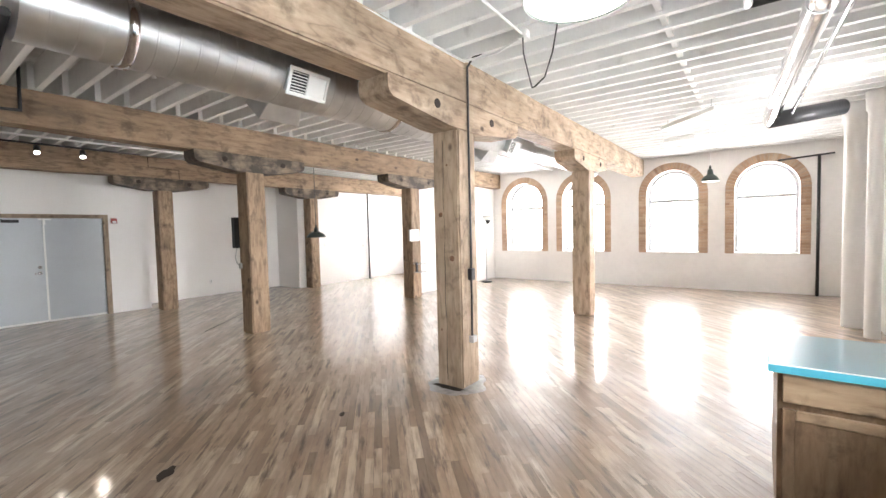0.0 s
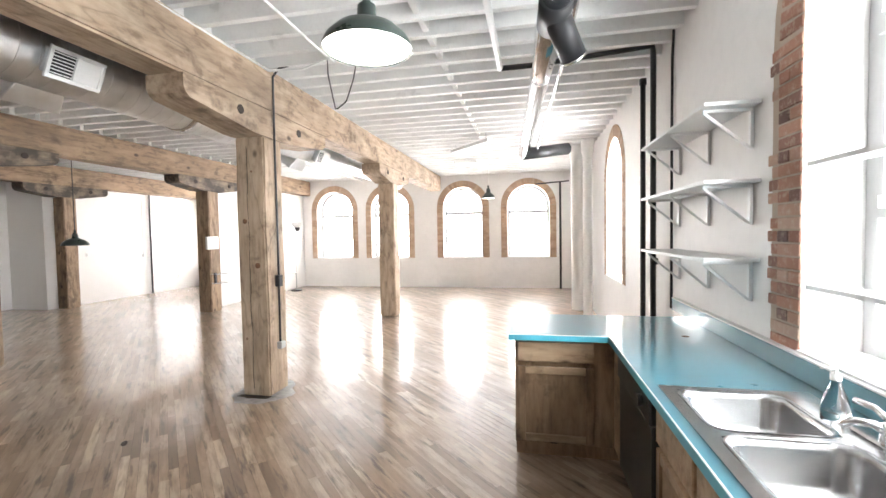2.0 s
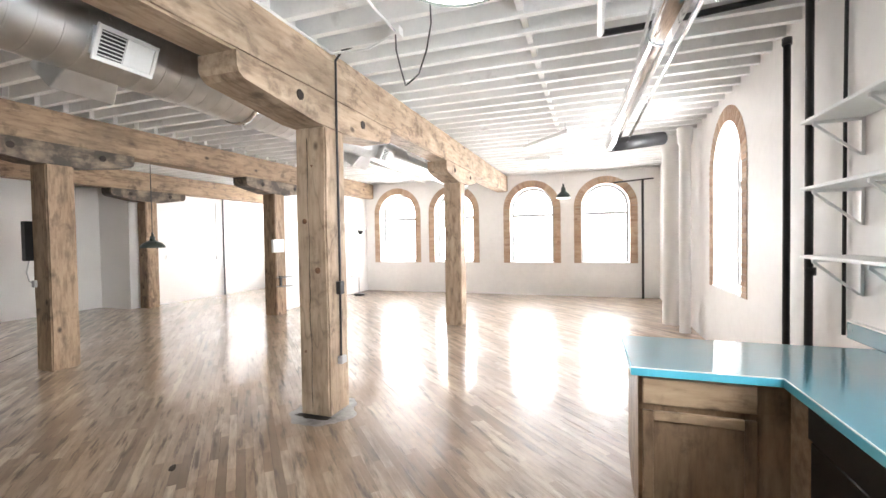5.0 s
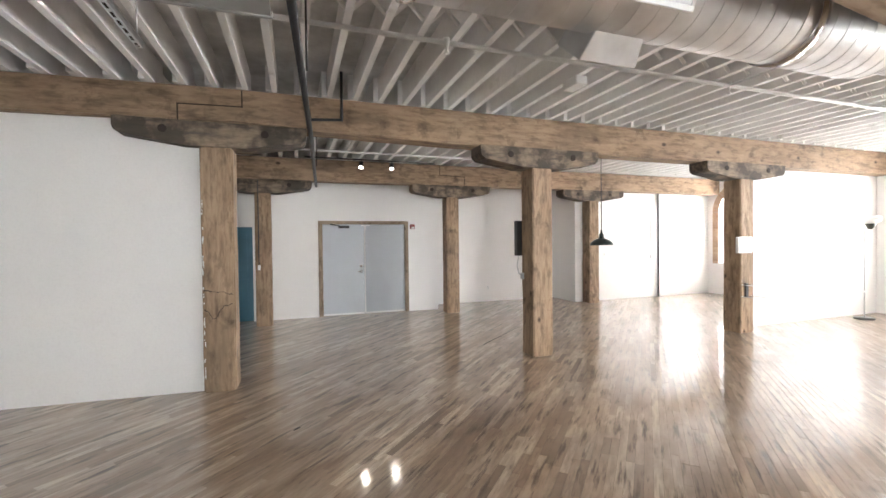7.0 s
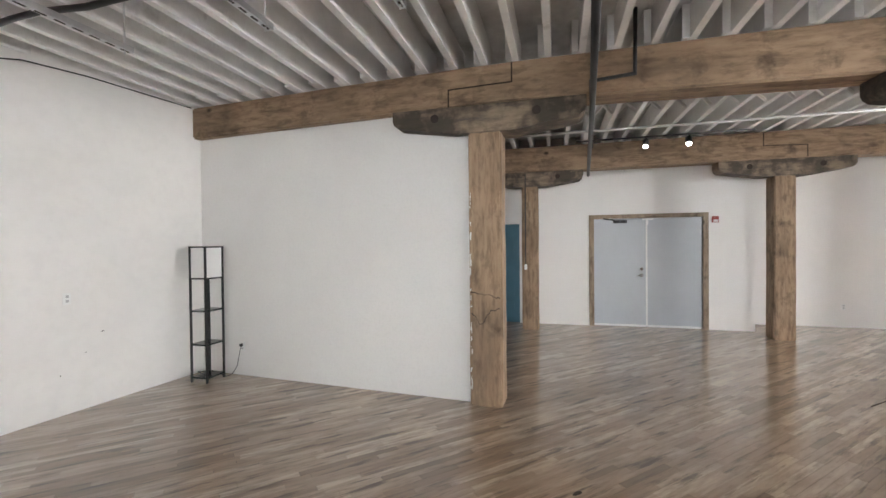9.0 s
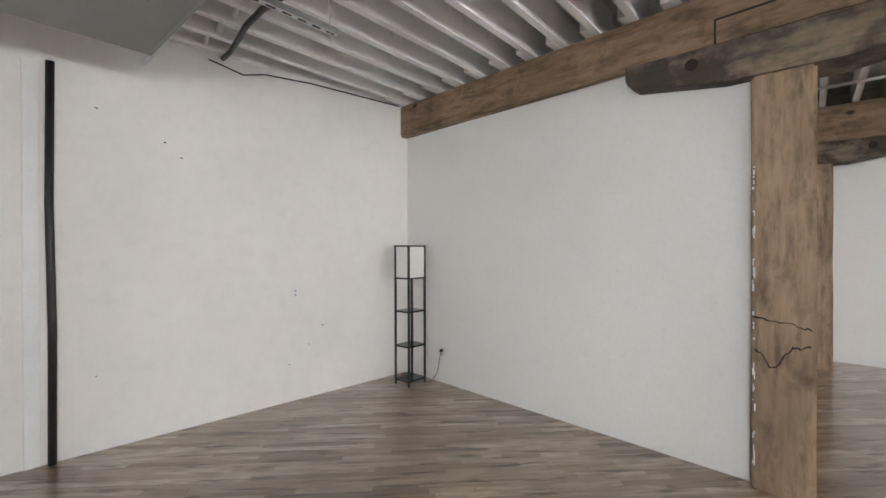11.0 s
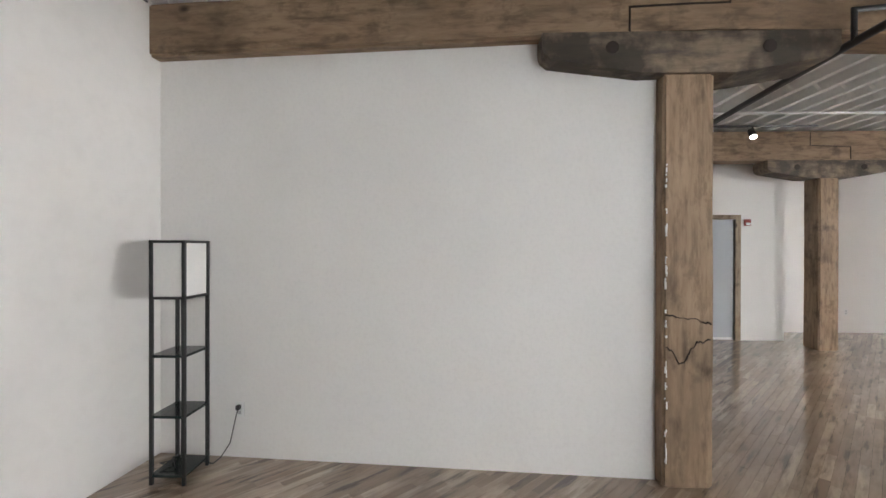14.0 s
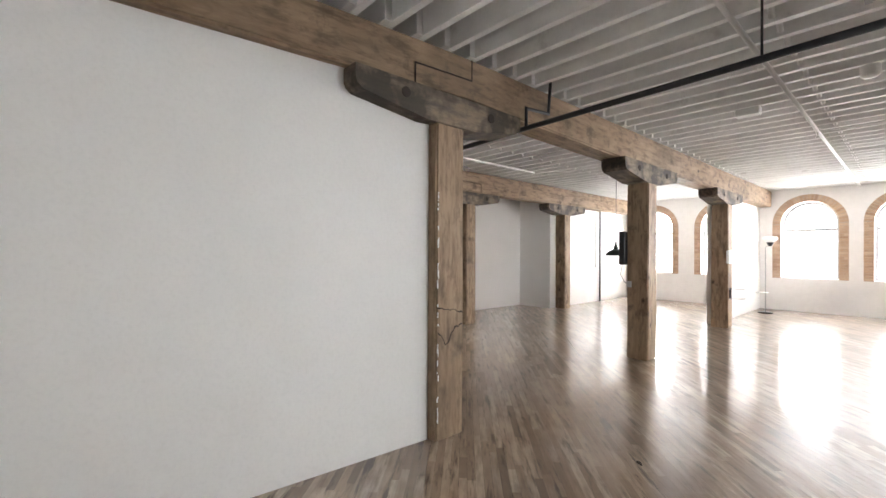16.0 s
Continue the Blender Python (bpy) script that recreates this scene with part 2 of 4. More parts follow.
# ---- mesh helpers ----
def box(bm, x0, x1, y0, y1, z0, z1, bevel=0.0, seg=1):
    r = bmesh.ops.create_cube(bm, size=1.0, matrix=Matrix.Translation(((x0 + x1) / 2, (y0 + y1) / 2, (z0 + z1) / 2)) @ Matrix.Diagonal((x1 - x0, y1 - y0, z1 - z0, 1)))
    if bevel:
        edges = list({e for v in r["verts"] for e in v.link_edges})
        bmesh.ops.bevel(bm, geom=edges, offset=bevel, segments=seg, affect="EDGES", profile=0.6)


def tube(bm, pts, r, seg=10, caps=True, radii=None):
    """A round bar along a polyline."""
    pts = [Vector(p) for p in pts]
    rings, up = [], None
    for i, p in enumerate(pts):
        a = (p - pts[i - 1]).normalized() if i else (pts[1] - p).normalized()
        c = (pts[i + 1] - p).normalized() if i < len(pts) - 1 else a
        d = (a + c).normalized()
        if up is None:
            up = Vector((0, 0, 1)) if abs(d.z) < 0.9 else Vector((1, 0, 0))
        s = d.cross(up).normalized()
        up = s.cross(d).normalized()
        k = 1 / max(0.5, d.dot(a))
        rad = radii[i] if radii else r
        rings.append([bm.verts.new(p + (s * math.cos(w) * k + up * math.sin(w)) * rad) for w in (2 * math.pi * j / seg for j in range(seg))])
    for r0, r1 in zip(rings, rings[1:]):
        for j in range(seg):
            f = bm.faces.new((r0[j], r0[(j + 1) % seg], r1[(j + 1) % seg], r1[j]))
            f.smooth = True
    if caps:
        bm.faces.new(rings[0][::-1])
        bm.faces.new(rings[-1])


def lathe(bm, profile, centre=(0, 0, 0), seg=32, matrix=None, hard=False):
    """A turned shape: profile of (radius, height)."""
    rings = []
    for r, z in profile:
        rings.append([bm.verts.new((matrix or Matrix()) @ Vector((centre[0] + r * math.cos(w), centre[1] + r * math.sin(w), centre[2] + z))) for w in (2 * math.pi * j / seg for j in range(seg))])
    for r0, r1 in zip(rings, rings[1:]):
        for j in range(seg):
            f = bm.faces.new((r0[j], r0[(j + 1) % seg], r1[(j + 1) % seg], r1[j]))
            f.smooth = True
    if hard:
        for ring in rings:
            for j in range(seg):
                e = bm.edges.get((ring[j], ring[(j + 1) % seg]))
                if e:
                    e.smooth = False
    return rings


def prism(bm, outline, place, d0, d1):
    """A flat outline of (u, v) pushed from d0 to d1; place(u, v, d) gives the point."""
    a = [bm.verts.new(place(u, v, d0)) for u, v in outline]
    b = [bm.verts.new(place(u, v, d1)) for u, v in outline]
    n = len(a)
    bm.faces.new(a[::-1])
    bm.faces.new(b)
    for i in range(n):
        bm.faces.new((a[i], a[(i + 1) % n], b[(i + 1) % n], b[i]))


def mesh_of(name, bm, material):
    bmesh.ops.recalc_face_normals(bm, faces=bm.faces)
    me = bpy.data.meshes.new(name)
    bm.to_mesh(me)
    bm.free()
    me.materials.append(material)
    return me


def part(name, bm, material, parent=None, label=""):
    ob = new(name, mesh_of(name, bm, material))
    if parent is not None:
        ob.parent = parent
        ob.matrix_parent_inverse = parent.matrix_world.inverted()
    return tagged(ob, label)


def thing(name, label, category, group="", at=(0, 0, 0), kind=""):
    ob = new(name)
    ob.location = at
    ob.empty_display_size = 0.1
    bpy.context.view_layer.update()
    return tagged(ob, label, category, group, kind)


def blocky(name, boxes, material, parent=None, label="", bevel=0.0):
    bm = bmesh.new()
    for b in boxes:
        box(bm, *b, bevel)
    return part(name, bm, material, parent, label)


def structure(ob, label, category):
    return tagged(ob, label, category, kind="structure")


# ---- floor slab, walls, ceiling ----
floor = structure(blocky("floor", [(-12.4, 2.1, -5.5, 12.7, -0.2, -0.012)], M_SUBFLOOR), "worn varnished hardwood strip floor laid diagonally", "floor")


def arch_points(c, h, spring, n=20):
    return [(c - h * math.cos(math.pi * i / n), spring + h * math.sin(math.pi * i / n)) for i in range(n + 1)]


def arched_wall(name, place, u0, u1, z1, openings, depth, material):
    """A wall with round-headed openings right through it."""
    bm = bmesh.new()
    at = u0
    for c, h, sill, spring in openings:
        prism(bm, [(at, 0), (c - h, 0), (c - h, z1), (at, z1)], place, 0, depth)
        prism(bm, [(c - h, 0), (c + h, 0), (c + h, sill), (c - h, sill)], place, 0, depth)
        arc = arch_points(c, h, spring)
        for (a, b), (a2, b2) in zip(arc, arc[1:]):
            prism(bm, [(a, b), (a2, b2), (a2, z1), (a, z1)], place, 0, depth)
        at = c + h
    prism(bm, [(at, 0), (u1, 0), (u1, z1), (at, z1)], place, 0, depth)
    return part(name, bm, material)


def north(u, z, d):
    return (u, YN + d, z)


def east(u, z, d):
    return (XE + d, u, z)


KWIN = (1.32, 0.82, 1.02, 2.6)
EWIN = (6.73, HALF, 0.88, 2.46)
structure(arched_wall("wall_north", north, -12.2, XE + 0.5, ZDECK, [(c, HALF, SILL, SPRING) for c in NWIN], 0.5, M_ROUGHWALL), "white painted plaster wall with arched windows", "wall")
structure(arched_wall("wall_east", east, -5.4, YN, ZDECK, [KWIN, EWIN], 0.5, M_ROUGHWALL), "white painted plaster wall with arched windows", "wall")
def slab_wall(name, plan, z1, material):
    """A wall of any plan outline, from the floor up."""
    bm = bmesh.new()
    prism(bm, plan, lambda u, v, d: (u, v, d), 0, z1)
    return part(name, bm, material)


def ys(x):
    """The south wall's face, a little out of square."""
    return YS - 0.1 * (x + 6.5)


def xw(y):
    """The south partition's face, a little out of square."""
    return -6.825 + 0.072 * (y + 0.39)


structure(slab_wall("wall_south", [(-12.2, ys(-7.2)), (-7.2, ys(-7.2)), (XE, ys(XE)), (XE, -5.4), (-12.2, -5.4)], ZDECK, M_ROUGHWALL), "white painted plaster wall with small scuffs", "wall")
structure(slab_wall("wall_partition_south", [(xw(-0.36), -0.36), (xw(-0.36) - 0.14, -0.36), (xw(-4.0) - 0.14, -4.0), (xw(-4.0), -4.0)], ZB0 + 0.068, M_WALL), "smooth white painted partition wall", "wall")
structure(blocky("wall_partition_north", [(XPART - 0.14, XPART, 8.12, YN, 0, ZB0)], M_WALL), "smooth white painted partition wall", "wall")
DOOR0, DOOR1, DOORH = 1.17, 3.04, 2.06
structure(blocky("wall_west_doors", [
    (XDOOR - 0.2, XDOOR, YS, -1.12, 0, ZDECK), (XDOOR - 0.2, XDOOR, -1.12, -0.24, 2.0, ZDECK), (XDOOR - 0.2, XDOOR, -0.24, DOOR0, 0, ZDECK),
    (XDOOR - 0.2, XDOOR, DOOR0, DOOR1, DOORH, ZDECK), (XDOOR - 0.2, XDOOR, DOOR1, 3.86, 0, ZDECK), (-12.2, XDOOR - 0.2, 3.66, 3.86, 0, ZDECK)], M_WALL), "white painted wall round a double door", "wall")
structure(blocky("wall_alcove", [(XALC - 0.2, XALC, 3.86, 7.6, 0, ZDECK)], M_WALL), "white painted wall at the back of a recess", "wall")
structure(blocky("wall_west_north", [(XALC - 0.2, XNW, 7.6, YN, 0, ZDECK)], M_WALL), "white painted wall beside a timber post", "wall")
structure(blocky("wall_behind_doors", [(-12.4, -12.2, YS, 3.66, 0, ZDECK)], M_WALL), "plain wall closing the place", "wall")

bm = bmesh.new()
JSTEP, y = 0.305, YS + 0.1 - 0.305 * 3
rng = random.Random(4)
joist_ys = []
while y < YN - 0.05:
    joist_ys.append(y)
    o = rng.uniform(-0.004, 0.004)
    box(bm, -12.2, -6.7, y - 0.03, y + 0.03, ZB1 + o, ZDECK + 0.01)
    o = rng.uniform(-0.004, 0.004)
    box(bm, -7.1, XE + 0.1, y - 0.03 + 0.062, y + 0.03 + 0.062, ZB1 + o, ZDECK + 0.01)
    y += JSTEP
for a, b in zip(joist_ys, joist_ys[1:]):
    # solid blocking in the east bay, crossed bridging in the middle bay, bearing blocks over the beams
    box(bm, -0.72, -0.67, a + 0.092, b + 0.032, ZB1 + 0.03, ZDECK)
    for lo, hi in ((ZB1 + 0.03, ZDECK - 0.02), (ZDECK - 0.02, ZB1 + 0.03)):
        tube(bm, [(-4.75, a + 0.09, lo), (-4.75, b + 0.03, hi)], 0.022, 4)
        tube(bm, [(-8.9, a + 0.03, lo), (-8.9, b - 0.03, hi)], 0.022, 4)
    box(bm, -2.64, -2.58, a + 0.092, b + 0.032, ZB1 + 0.004, ZDECK)
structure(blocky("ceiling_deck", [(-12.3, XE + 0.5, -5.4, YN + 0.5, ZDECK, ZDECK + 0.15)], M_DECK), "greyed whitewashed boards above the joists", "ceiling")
structure(part("ceiling", bm, M_CEIL), "whitewashed plank ceiling on closely spaced joists", "ceiling")


# ---- timber frame ----
def beam(x0, x1, y0, y1, mats, label):
    bm = bmesh.new()
    box(bm, x0, x1, y0, y1, ZB0, ZB1 - 0.004)
    bmesh.ops.subdivide_edges(bm, edges=[e for e in bm.edges if abs(e.verts[0].co.y - e.verts[1].co.y) > 1], cuts=40)
    bmesh.ops.bevel(bm, geom=[e for e in bm.edges if len(e.link_faces) == 2 and e.calc_face_angle() > 1], offset=0.018, segments=2, affect="EDGES")
    for v in bm.verts:
        n = noise.noise_vector(v.co * 1.7)
        v.co.x += n.x * 0.007
        v.co.z += n.z * 0.006 if v.co.z < ZB1 - 0.1 else 0.0
        if -8 < x0 < -6.9:
            # the middle beam rises and bends a little south of its scarf joint
            v.co.z += 0.06 * min(1.0, max(0.0, (3 - v.co.y) / 3)) if v.co.z < ZB1 - 0.1 else 0.0
            v.co.x += 0.066 * min(0.0, v.co.y + 0.2)
    return tagged(part("timber_beam", bm, mats[1]), label, "beam", "timber frame")


def bolster_outline(c, half=0.94):
    z0, z1 = 2.65, ZB0 - 0.002
    pts = [(c - half, z1), (c - half, z1 - 0.1), (c - half + 0.015, z1 - 0.14), (c - half + 0.06, z1 - 0.175), (c - 0.3, z0)]
    return pts + [(2 * c - u, z) for u, z in pts[::-1]]


def post(x0, y0, size, mats, label, half=0.94, rise=0.0):
    """A square timber post with its bolster and the bolts through it."""
    x1, y1 = x0 + size, y0 + size
    cx, cy = (x0 + x1) / 2, (y0 + y1) / 2
    t = thing("timber_post", label, "post", "timber frame", (cx, cy, 0))
    bm = bmesh.new()
    box(bm, x0, x1, y0, y1, 0.0, 2.652 + rise)
    bmesh.ops.subdivide_edges(bm, edges=[e for e in bm.edges if abs(e.verts[0].co.z - e.verts[1].co.z) > 1], cuts=16)
    bmesh.ops.bevel(bm, geom=[e for e in bm.edges if e.calc_face_angle(0) > 1], offset=0.016, segments=2, affect="EDGES")
    for v in bm.verts:
        n = noise.noise_vector(v.co * 1.9 + Vector((cx, cy, 0)))
        v.co.x += n.x * 0.006
        v.co.y += n.y * 0.006
    part("shaft", bm, mats[2], t)
    bm = bmesh.new()
    prism(bm, bolster_outline(cy, half), lambda u, v, d: (d, u, v + rise), x0 - 0.012, x1 + 0.012)
    bmesh.ops.bevel(bm, geom=[e for e in bm.edges if e.calc_face_angle(0) > 0.1], offset=0.02, segments=3, affect="EDGES")
    bol = part("bolster", bm, M_SOOTY if mats is M_OLDTIMBER else mats[1], t)
    for dy in (-0.5, 0.5):
        bm = bmesh.new()
        tube(bm, [(x0 - 0.02, cy + dy, 2.815 + rise), (x1 + 0.02, cy + dy, 2.815 + rise)], 0.042, 12)
        part("bolt_plug", bm, M_CRACK, bol, "dark iron bolt plug")
    return t


ROW1, ROW2, ROW3 = (-2.75, -2.43), (-7.05, -6.73), (-10.86, -10.54)
beam(*ROW1, YS, YN, M_TIMBER, "honey-coloured heavy timber beam with knots and cracks")
beam(*ROW2, YS, YN, M_OLDTIMBER, "brown weathered heavy timber beam over partition walls")
beam(*ROW3, YS, YN, M_OLDTIMBER, "brown heavy timber beam in front of white wall")
post_a = post(-2.75, 3.6, 0.32, M_TIMBER, "honey-coloured timber post with conduit and stained foot", 1.15)
post_b = post(-2.77, 7.8, 0.32, M_TIMBER, "honey-coloured timber post with bolster", 0.94)
post_w = post(-7.04, -0.36, 0.325, M_OLDTIMBER, "weathered timber post at partition end, jagged cracks", 0.95, 0.055)
post_c = post(-6.965, 3.73, 0.32, M_OLDTIMBER, "brown timber post with a black box on it", 0.94)
post_d = post(-6.97, 7.79, 0.32, M_OLDTIMBER, "brown timber post with white panel on it", 0.94)
post_g = post(-10.87, -0.15, 0.3, M_OLDTIMBER, "brown timber post near a teal door", 0.94)
post_e = post(-10.86, 3.86, 0.3, M_OLDTIMBER, "brown timber post beside the double doors", 0.94)
post_f = post(-10.87, 7.78, 0.3, M_OLDTIMBER, "brown timber post beside white wall", 0.94)

# ---- arched windows with brick surrounds ----
def window(name, place, c, h, sill, spring, depth_at, label, transom, bars, mid=1.55):
    t = thing(name, label, "window", kind="structure", at=place(c, sill, 0))
    w = 0.07
    bm = bmesh.new()
    for s in (-1, 1):
        u = c + s * (h - w / 2)
        prism(bm, [(u - w / 2, sill), (u + w / 2, sill), (u + w / 2, spring), (u - w / 2, spring)], place, depth_at, depth_at + 0.07)
    prism(bm, [(c - h + w, sill), (c + h - w, sill), (c + h - w, sill + w), (c - h + w, sill + w)], place, depth_at, depth_at + 0.07)
    outer, inner = arch_points(c, h, spring), arch_points(c, h - w, spring)
    for i in range(len(outer) - 1):
        prism(bm, [outer[i], outer[i + 1], inner[i + 1], inner[i]], place, depth_at, depth_at + 0.07)
    frame_part = part("window_frame", bm, M_SASH, t)
    bm = bmesh.new()
    prism(bm, [(c - h + w, transom), (c + h - w, transom), (c + h - w, transom + 0.09), (c - h + w, transom + 0.09)], place, depth_at - 0.012, depth_at + 0.06)
    part("transom", bm, M_SASH, t)
    bm = bmesh.new()
    prism(bm, [(c - h + w, mid), (c + h - w, mid), (c + h - w, mid + 0.045), (c - h + w, mid + 0.045)], place, depth_at - 0.006, depth_at + 0.05)
    part("meeting_rail", bm, M_SASH, t)
    for u in bars:
        bm = bmesh.new()
        prism(bm, [(u - 0.02, sill + w), (u + 0.02, sill + w), (u + 0.02, mid), (u - 0.02, mid)], place, depth_at - 0.003, depth_at + 0.05)
        part("glazing_bar", bm, M_SASH, t)
    bm = bmesh.new()
    prism(bm, [(c - h + w, sill + w), (c + h - w, sill + w)] + arch_points(c, h - w, spring)[::-1], place, depth_at + 0.03, depth_at + 0.034)
    pane = part("pane", bm, M_GLASS, t)
    pane.visible_shadow = False
    bm = bmesh.new()
    prism(bm, [(c - h - 0.0, sill), (c + h, sill), (c + h, sill + 0.025), (c - h, sill + 0.025)], place, -0.02, depth_at)
    part("window_sill", bm, M_WHITE, t)
    return t


for i, c in enumerate(NWIN):
    window("window_%d" % (i + 1), north, c, HALF, SILL, SPRING, 0.3, "white arched sash window blown out by daylight", 2.2, ())
window("window_7", east, *EWIN, 0.3, "white arched sash window in deep reveal", 2.25, ())
window("window_8", east, *KWIN, 0.26, "large white arched kitchen window over the sink", 2.5, (1.4, 0.9), 1.68)

BRICK_J = bmesh.new()
box(BRICK_J, -0.094, 0.094, -0.006, 0.03, -0.029, 0.029, 0.004)
BRICK_J = mesh_of("brick_course", BRICK_J, M_BRICK)
BRICK_H = bmesh.new()
box(BRICK_H, -0.046, 0.046, -0.006, 0.03, -0.029, 0.029, 0.004)
BRICK_H = mesh_of("brick_header", BRICK_H, M_BRICK)
RED_J, RED_H = BRICK_J.copy(), BRICK_H.copy()
for me in (RED_J, RED_H):
    me.materials[0] = M_REDBRICK


def surround(place, c, h, sill, spring, turn, width=0.19, bricks=(BRICK_J, BRICK_H)):
    """Exposed brick round an opening: coursed jambs and a ring of headers."""
    t = thing("brick_surround", "exposed red brick surround of an arched window", "brickwork", "brick surrounds", place(c, sill, 0))
    bm = bmesh.new()
    for s in (-1, 1):
        a, b = sorted((c + s * (h + 0.002), c + s * (h + width)))
        prism(bm, [(a, sill), (b, sill), (b, spring), (a, spring)], place, -0.004, 0.02)
    o, n = arch_points(c, h + width, spring), arch_points(c, h + 0.002, spring)
    for i in range(len(o) - 1):
        prism(bm, [o[i], o[i + 1], n[i + 1], n[i]], place, -0.004, 0.02)
    part("mortar_bed", bm, M_MORTAR, t)

    course, header = bricks

    def lay(me, u, z, lean, d=-0.004):
        ob = new("brick", me)
        ob.parent = t
        p = Vector(place(u, z, d)) - t.location
        ob.matrix_local = Matrix.Translation(p) @ turn @ Matrix.Rotation(lean, 4, "Y")

    k, z = 0, sill + 0.035
    while z < spring - 0.02:
        for s in (-1, 1):
            if k % 3 == 2:
                lay(header, c + s * (h + 0.048), z, 0)
                lay(header, c + s * (h + 0.145), z, 0)
            else:
                lay(course, c + s * (h + 0.096), z, rng.uniform(-0.01, 0.01))
            if width > 0.24 and rng.random() < 0.8:
                lay(header, c + s * (h + 0.205 + (0.04 if k % 3 == 2 else rng.uniform(0.0, 0.035))), z, rng.uniform(-0.02, 0.02), 0.0)
        z += 0.068
        k += 1
    count = int(math.pi * (h + 0.1) / 0.074)
    for i in range(count):
        w = math.pi * (i + 0.5) / count
        lay(course, c + math.cos(w) * (h + 0.096), spring + math.sin(w) * (h + 0.096), -w)


for c in NWIN:
    surround(north, c, HALF, SILL, SPRING, Matrix())
surround(east, *EWIN, Matrix.Rotation(radians(-90), 4, "Z") @ Matrix.Rotation(math.pi, 4, "Z") @ Matrix.Scale(-1, 4, (0, 1, 0)))
surround(east, *KWIN, Matrix.Rotation(radians(-90), 4, "Z") @ Matrix.Rotation(math.pi, 4, "Z") @ Matrix.Scale(-1, 4, (0, 1, 0)), 0.25, (RED_J, RED_H))


# ---- doors ----
door = thing("door_1", "pale grey double door with wood casing, closed", "door", kind="structure", at=(XDOOR, 2.18, 0))
blocky("casing", [(XDOOR - 0.06, XDOOR + 0.02, DOOR0 - 0.09, DOOR0, 0, DOORH), (XDOOR - 0.06, XDOOR + 0.02, DOOR1, DOOR1 + 0.09, 0, DOORH), (XDOOR - 0.06, XDOOR + 0.022, DOOR0 - 0.09, DOOR1 + 0.09, DOORH, DOORH + 0.075)], M_FRAME, door, "brown wood door casing", 0.004)
for a, b in ((DOOR0 + 0.006, 2.097), (2.113, DOOR1 - 0.006)):
    leaf = blocky("door_leaf", [(XDOOR - 0.07, XDOOR - 0.025, a, b, 0.03, DOORH - 0.006)], M_DOOR, door, "", 0.003)
    blocky("sweep", [(XDOOR - 0.075, XDOOR - 0.02, a, b, 0.008, 0.045)], M_WHITE, leaf, "pale door sweep")
blocky("astragal", [(XDOOR - 0.03, XDOOR - 0.012, 2.09, 2.12, 0.03, DOORH - 0.01)], M_WHITE, door, "white astragal strip")
bm = bmesh.new()
tube(bm, [(XDOOR - 0.03, 2.015, 0.98), (XDOOR + 0.03, 2.015, 0.98), (XDOOR + 0.035, 1.925, 0.98)], 0.012)
tube(bm, [(XDOOR - 0.03, 2.015, 0.98), (XDOOR - 0.012, 2.015, 0.98)], 0.032, 16)
part("door_handle", bm, M_CHROME, door, "chrome lever handle")
bm = bmesh.new()
tube(bm, [(XDOOR - 0.03, 2.015, 1.1), (XDOOR + 0.004, 2.015, 1.1)], 0.028, 16)
part("deadbolt", bm, M_CHROME, door, "chrome deadbolt")
bm = bmesh.new()
box(bm, XDOOR - 0.02, XDOOR + 0.04, 1.52, 1.76, 1.97, 2.025, 0.008)
tube(bm, [(XDOOR + 0.01, 1.54, 2.03), (XDOOR + 0.1, 1.42, 2.04), (XDOOR + 0.02, 1.34, 2.06)], 0.012, 6)
part("door_closer", bm, M_BLACK, door, "black door closer")
blocky("latch_plate", [(XDOOR - 0.02, XDOOR + 0.02, 2.03, 2.22, 2.02, 2.05), (XDOOR - 0.02, XDOOR + 0.02, 2.09, 2.13, 1.93, 2.02)], M_WHITE, door, "white latch plate")

teal = thing("door_2", "teal painted door behind a timber post", "door", kind="structure", at=(XDOOR, -0.5, 0))
blocky("door_leaf", [(XDOOR - 0.06, XDOOR - 0.01, -1.11, -0.25, 0.01, 1.995)], M_TEAL, teal, "", 0.004)
blocky("panel_moulding", [(XDOOR - 0.012, XDOOR - 0.002, -1.0, -0.36, 0.25, 0.9), (XDOOR - 0.012, XDOOR - 0.002, -1.0, -0.36, 1.05, 1.85)], M_TEAL, teal, "", 0.003)
blocky("casing", [(XDOOR - 0.02, XDOOR + 0.015, -0.25, -0.18, 0, 2.05)], M_WHITE, teal, "white door casing")

alarm = thing("fire_alarm", "small red and white alarm strobe on wall", "alarm", at=(XDOOR, 3.3, 2.0))
blocky("backplate", [(XDOOR, XDOOR + 0.03, 3.18, 3.29, 1.95, 2.06)], M_RED, alarm, "", 0.006)
blocky("strobe", [(XDOOR + 0.03, XDOOR + 0.05, 3.2, 3.27, 1.96, 2.0)], M_WHITE, alarm, "white strobe lens", 0.005)


def outlet(place, label, cord=False):
    x, y, z, sx, sy = place
    t = thing("wall_outlet", label, "outlet", "wall outlets", (x, y, z))
    bm = bmesh.new()
    box(bm, x - (0.006 if sx else 0.036), x + (0.006 if sx else 0.036), y - (0.006 if sy else 0.036), y + (0.006 if sy else 0.036), z - 0.057, z + 0.057, 0.003)
    part("cover_plate", bm, M_WHITE, t)
    bm = bmesh.new()
    for dz in (-0.022, 0.022):
        box(bm, x - (0.008 if sx else 0.013), x + (0.008 if sx else 0.013), y - (0.008 if sy else 0.013), y + (0.008 if sy else 0.013), z + dz - 0.013, z + dz + 0.013)
    part("sockets", bm, M_GREY, t)
    return t


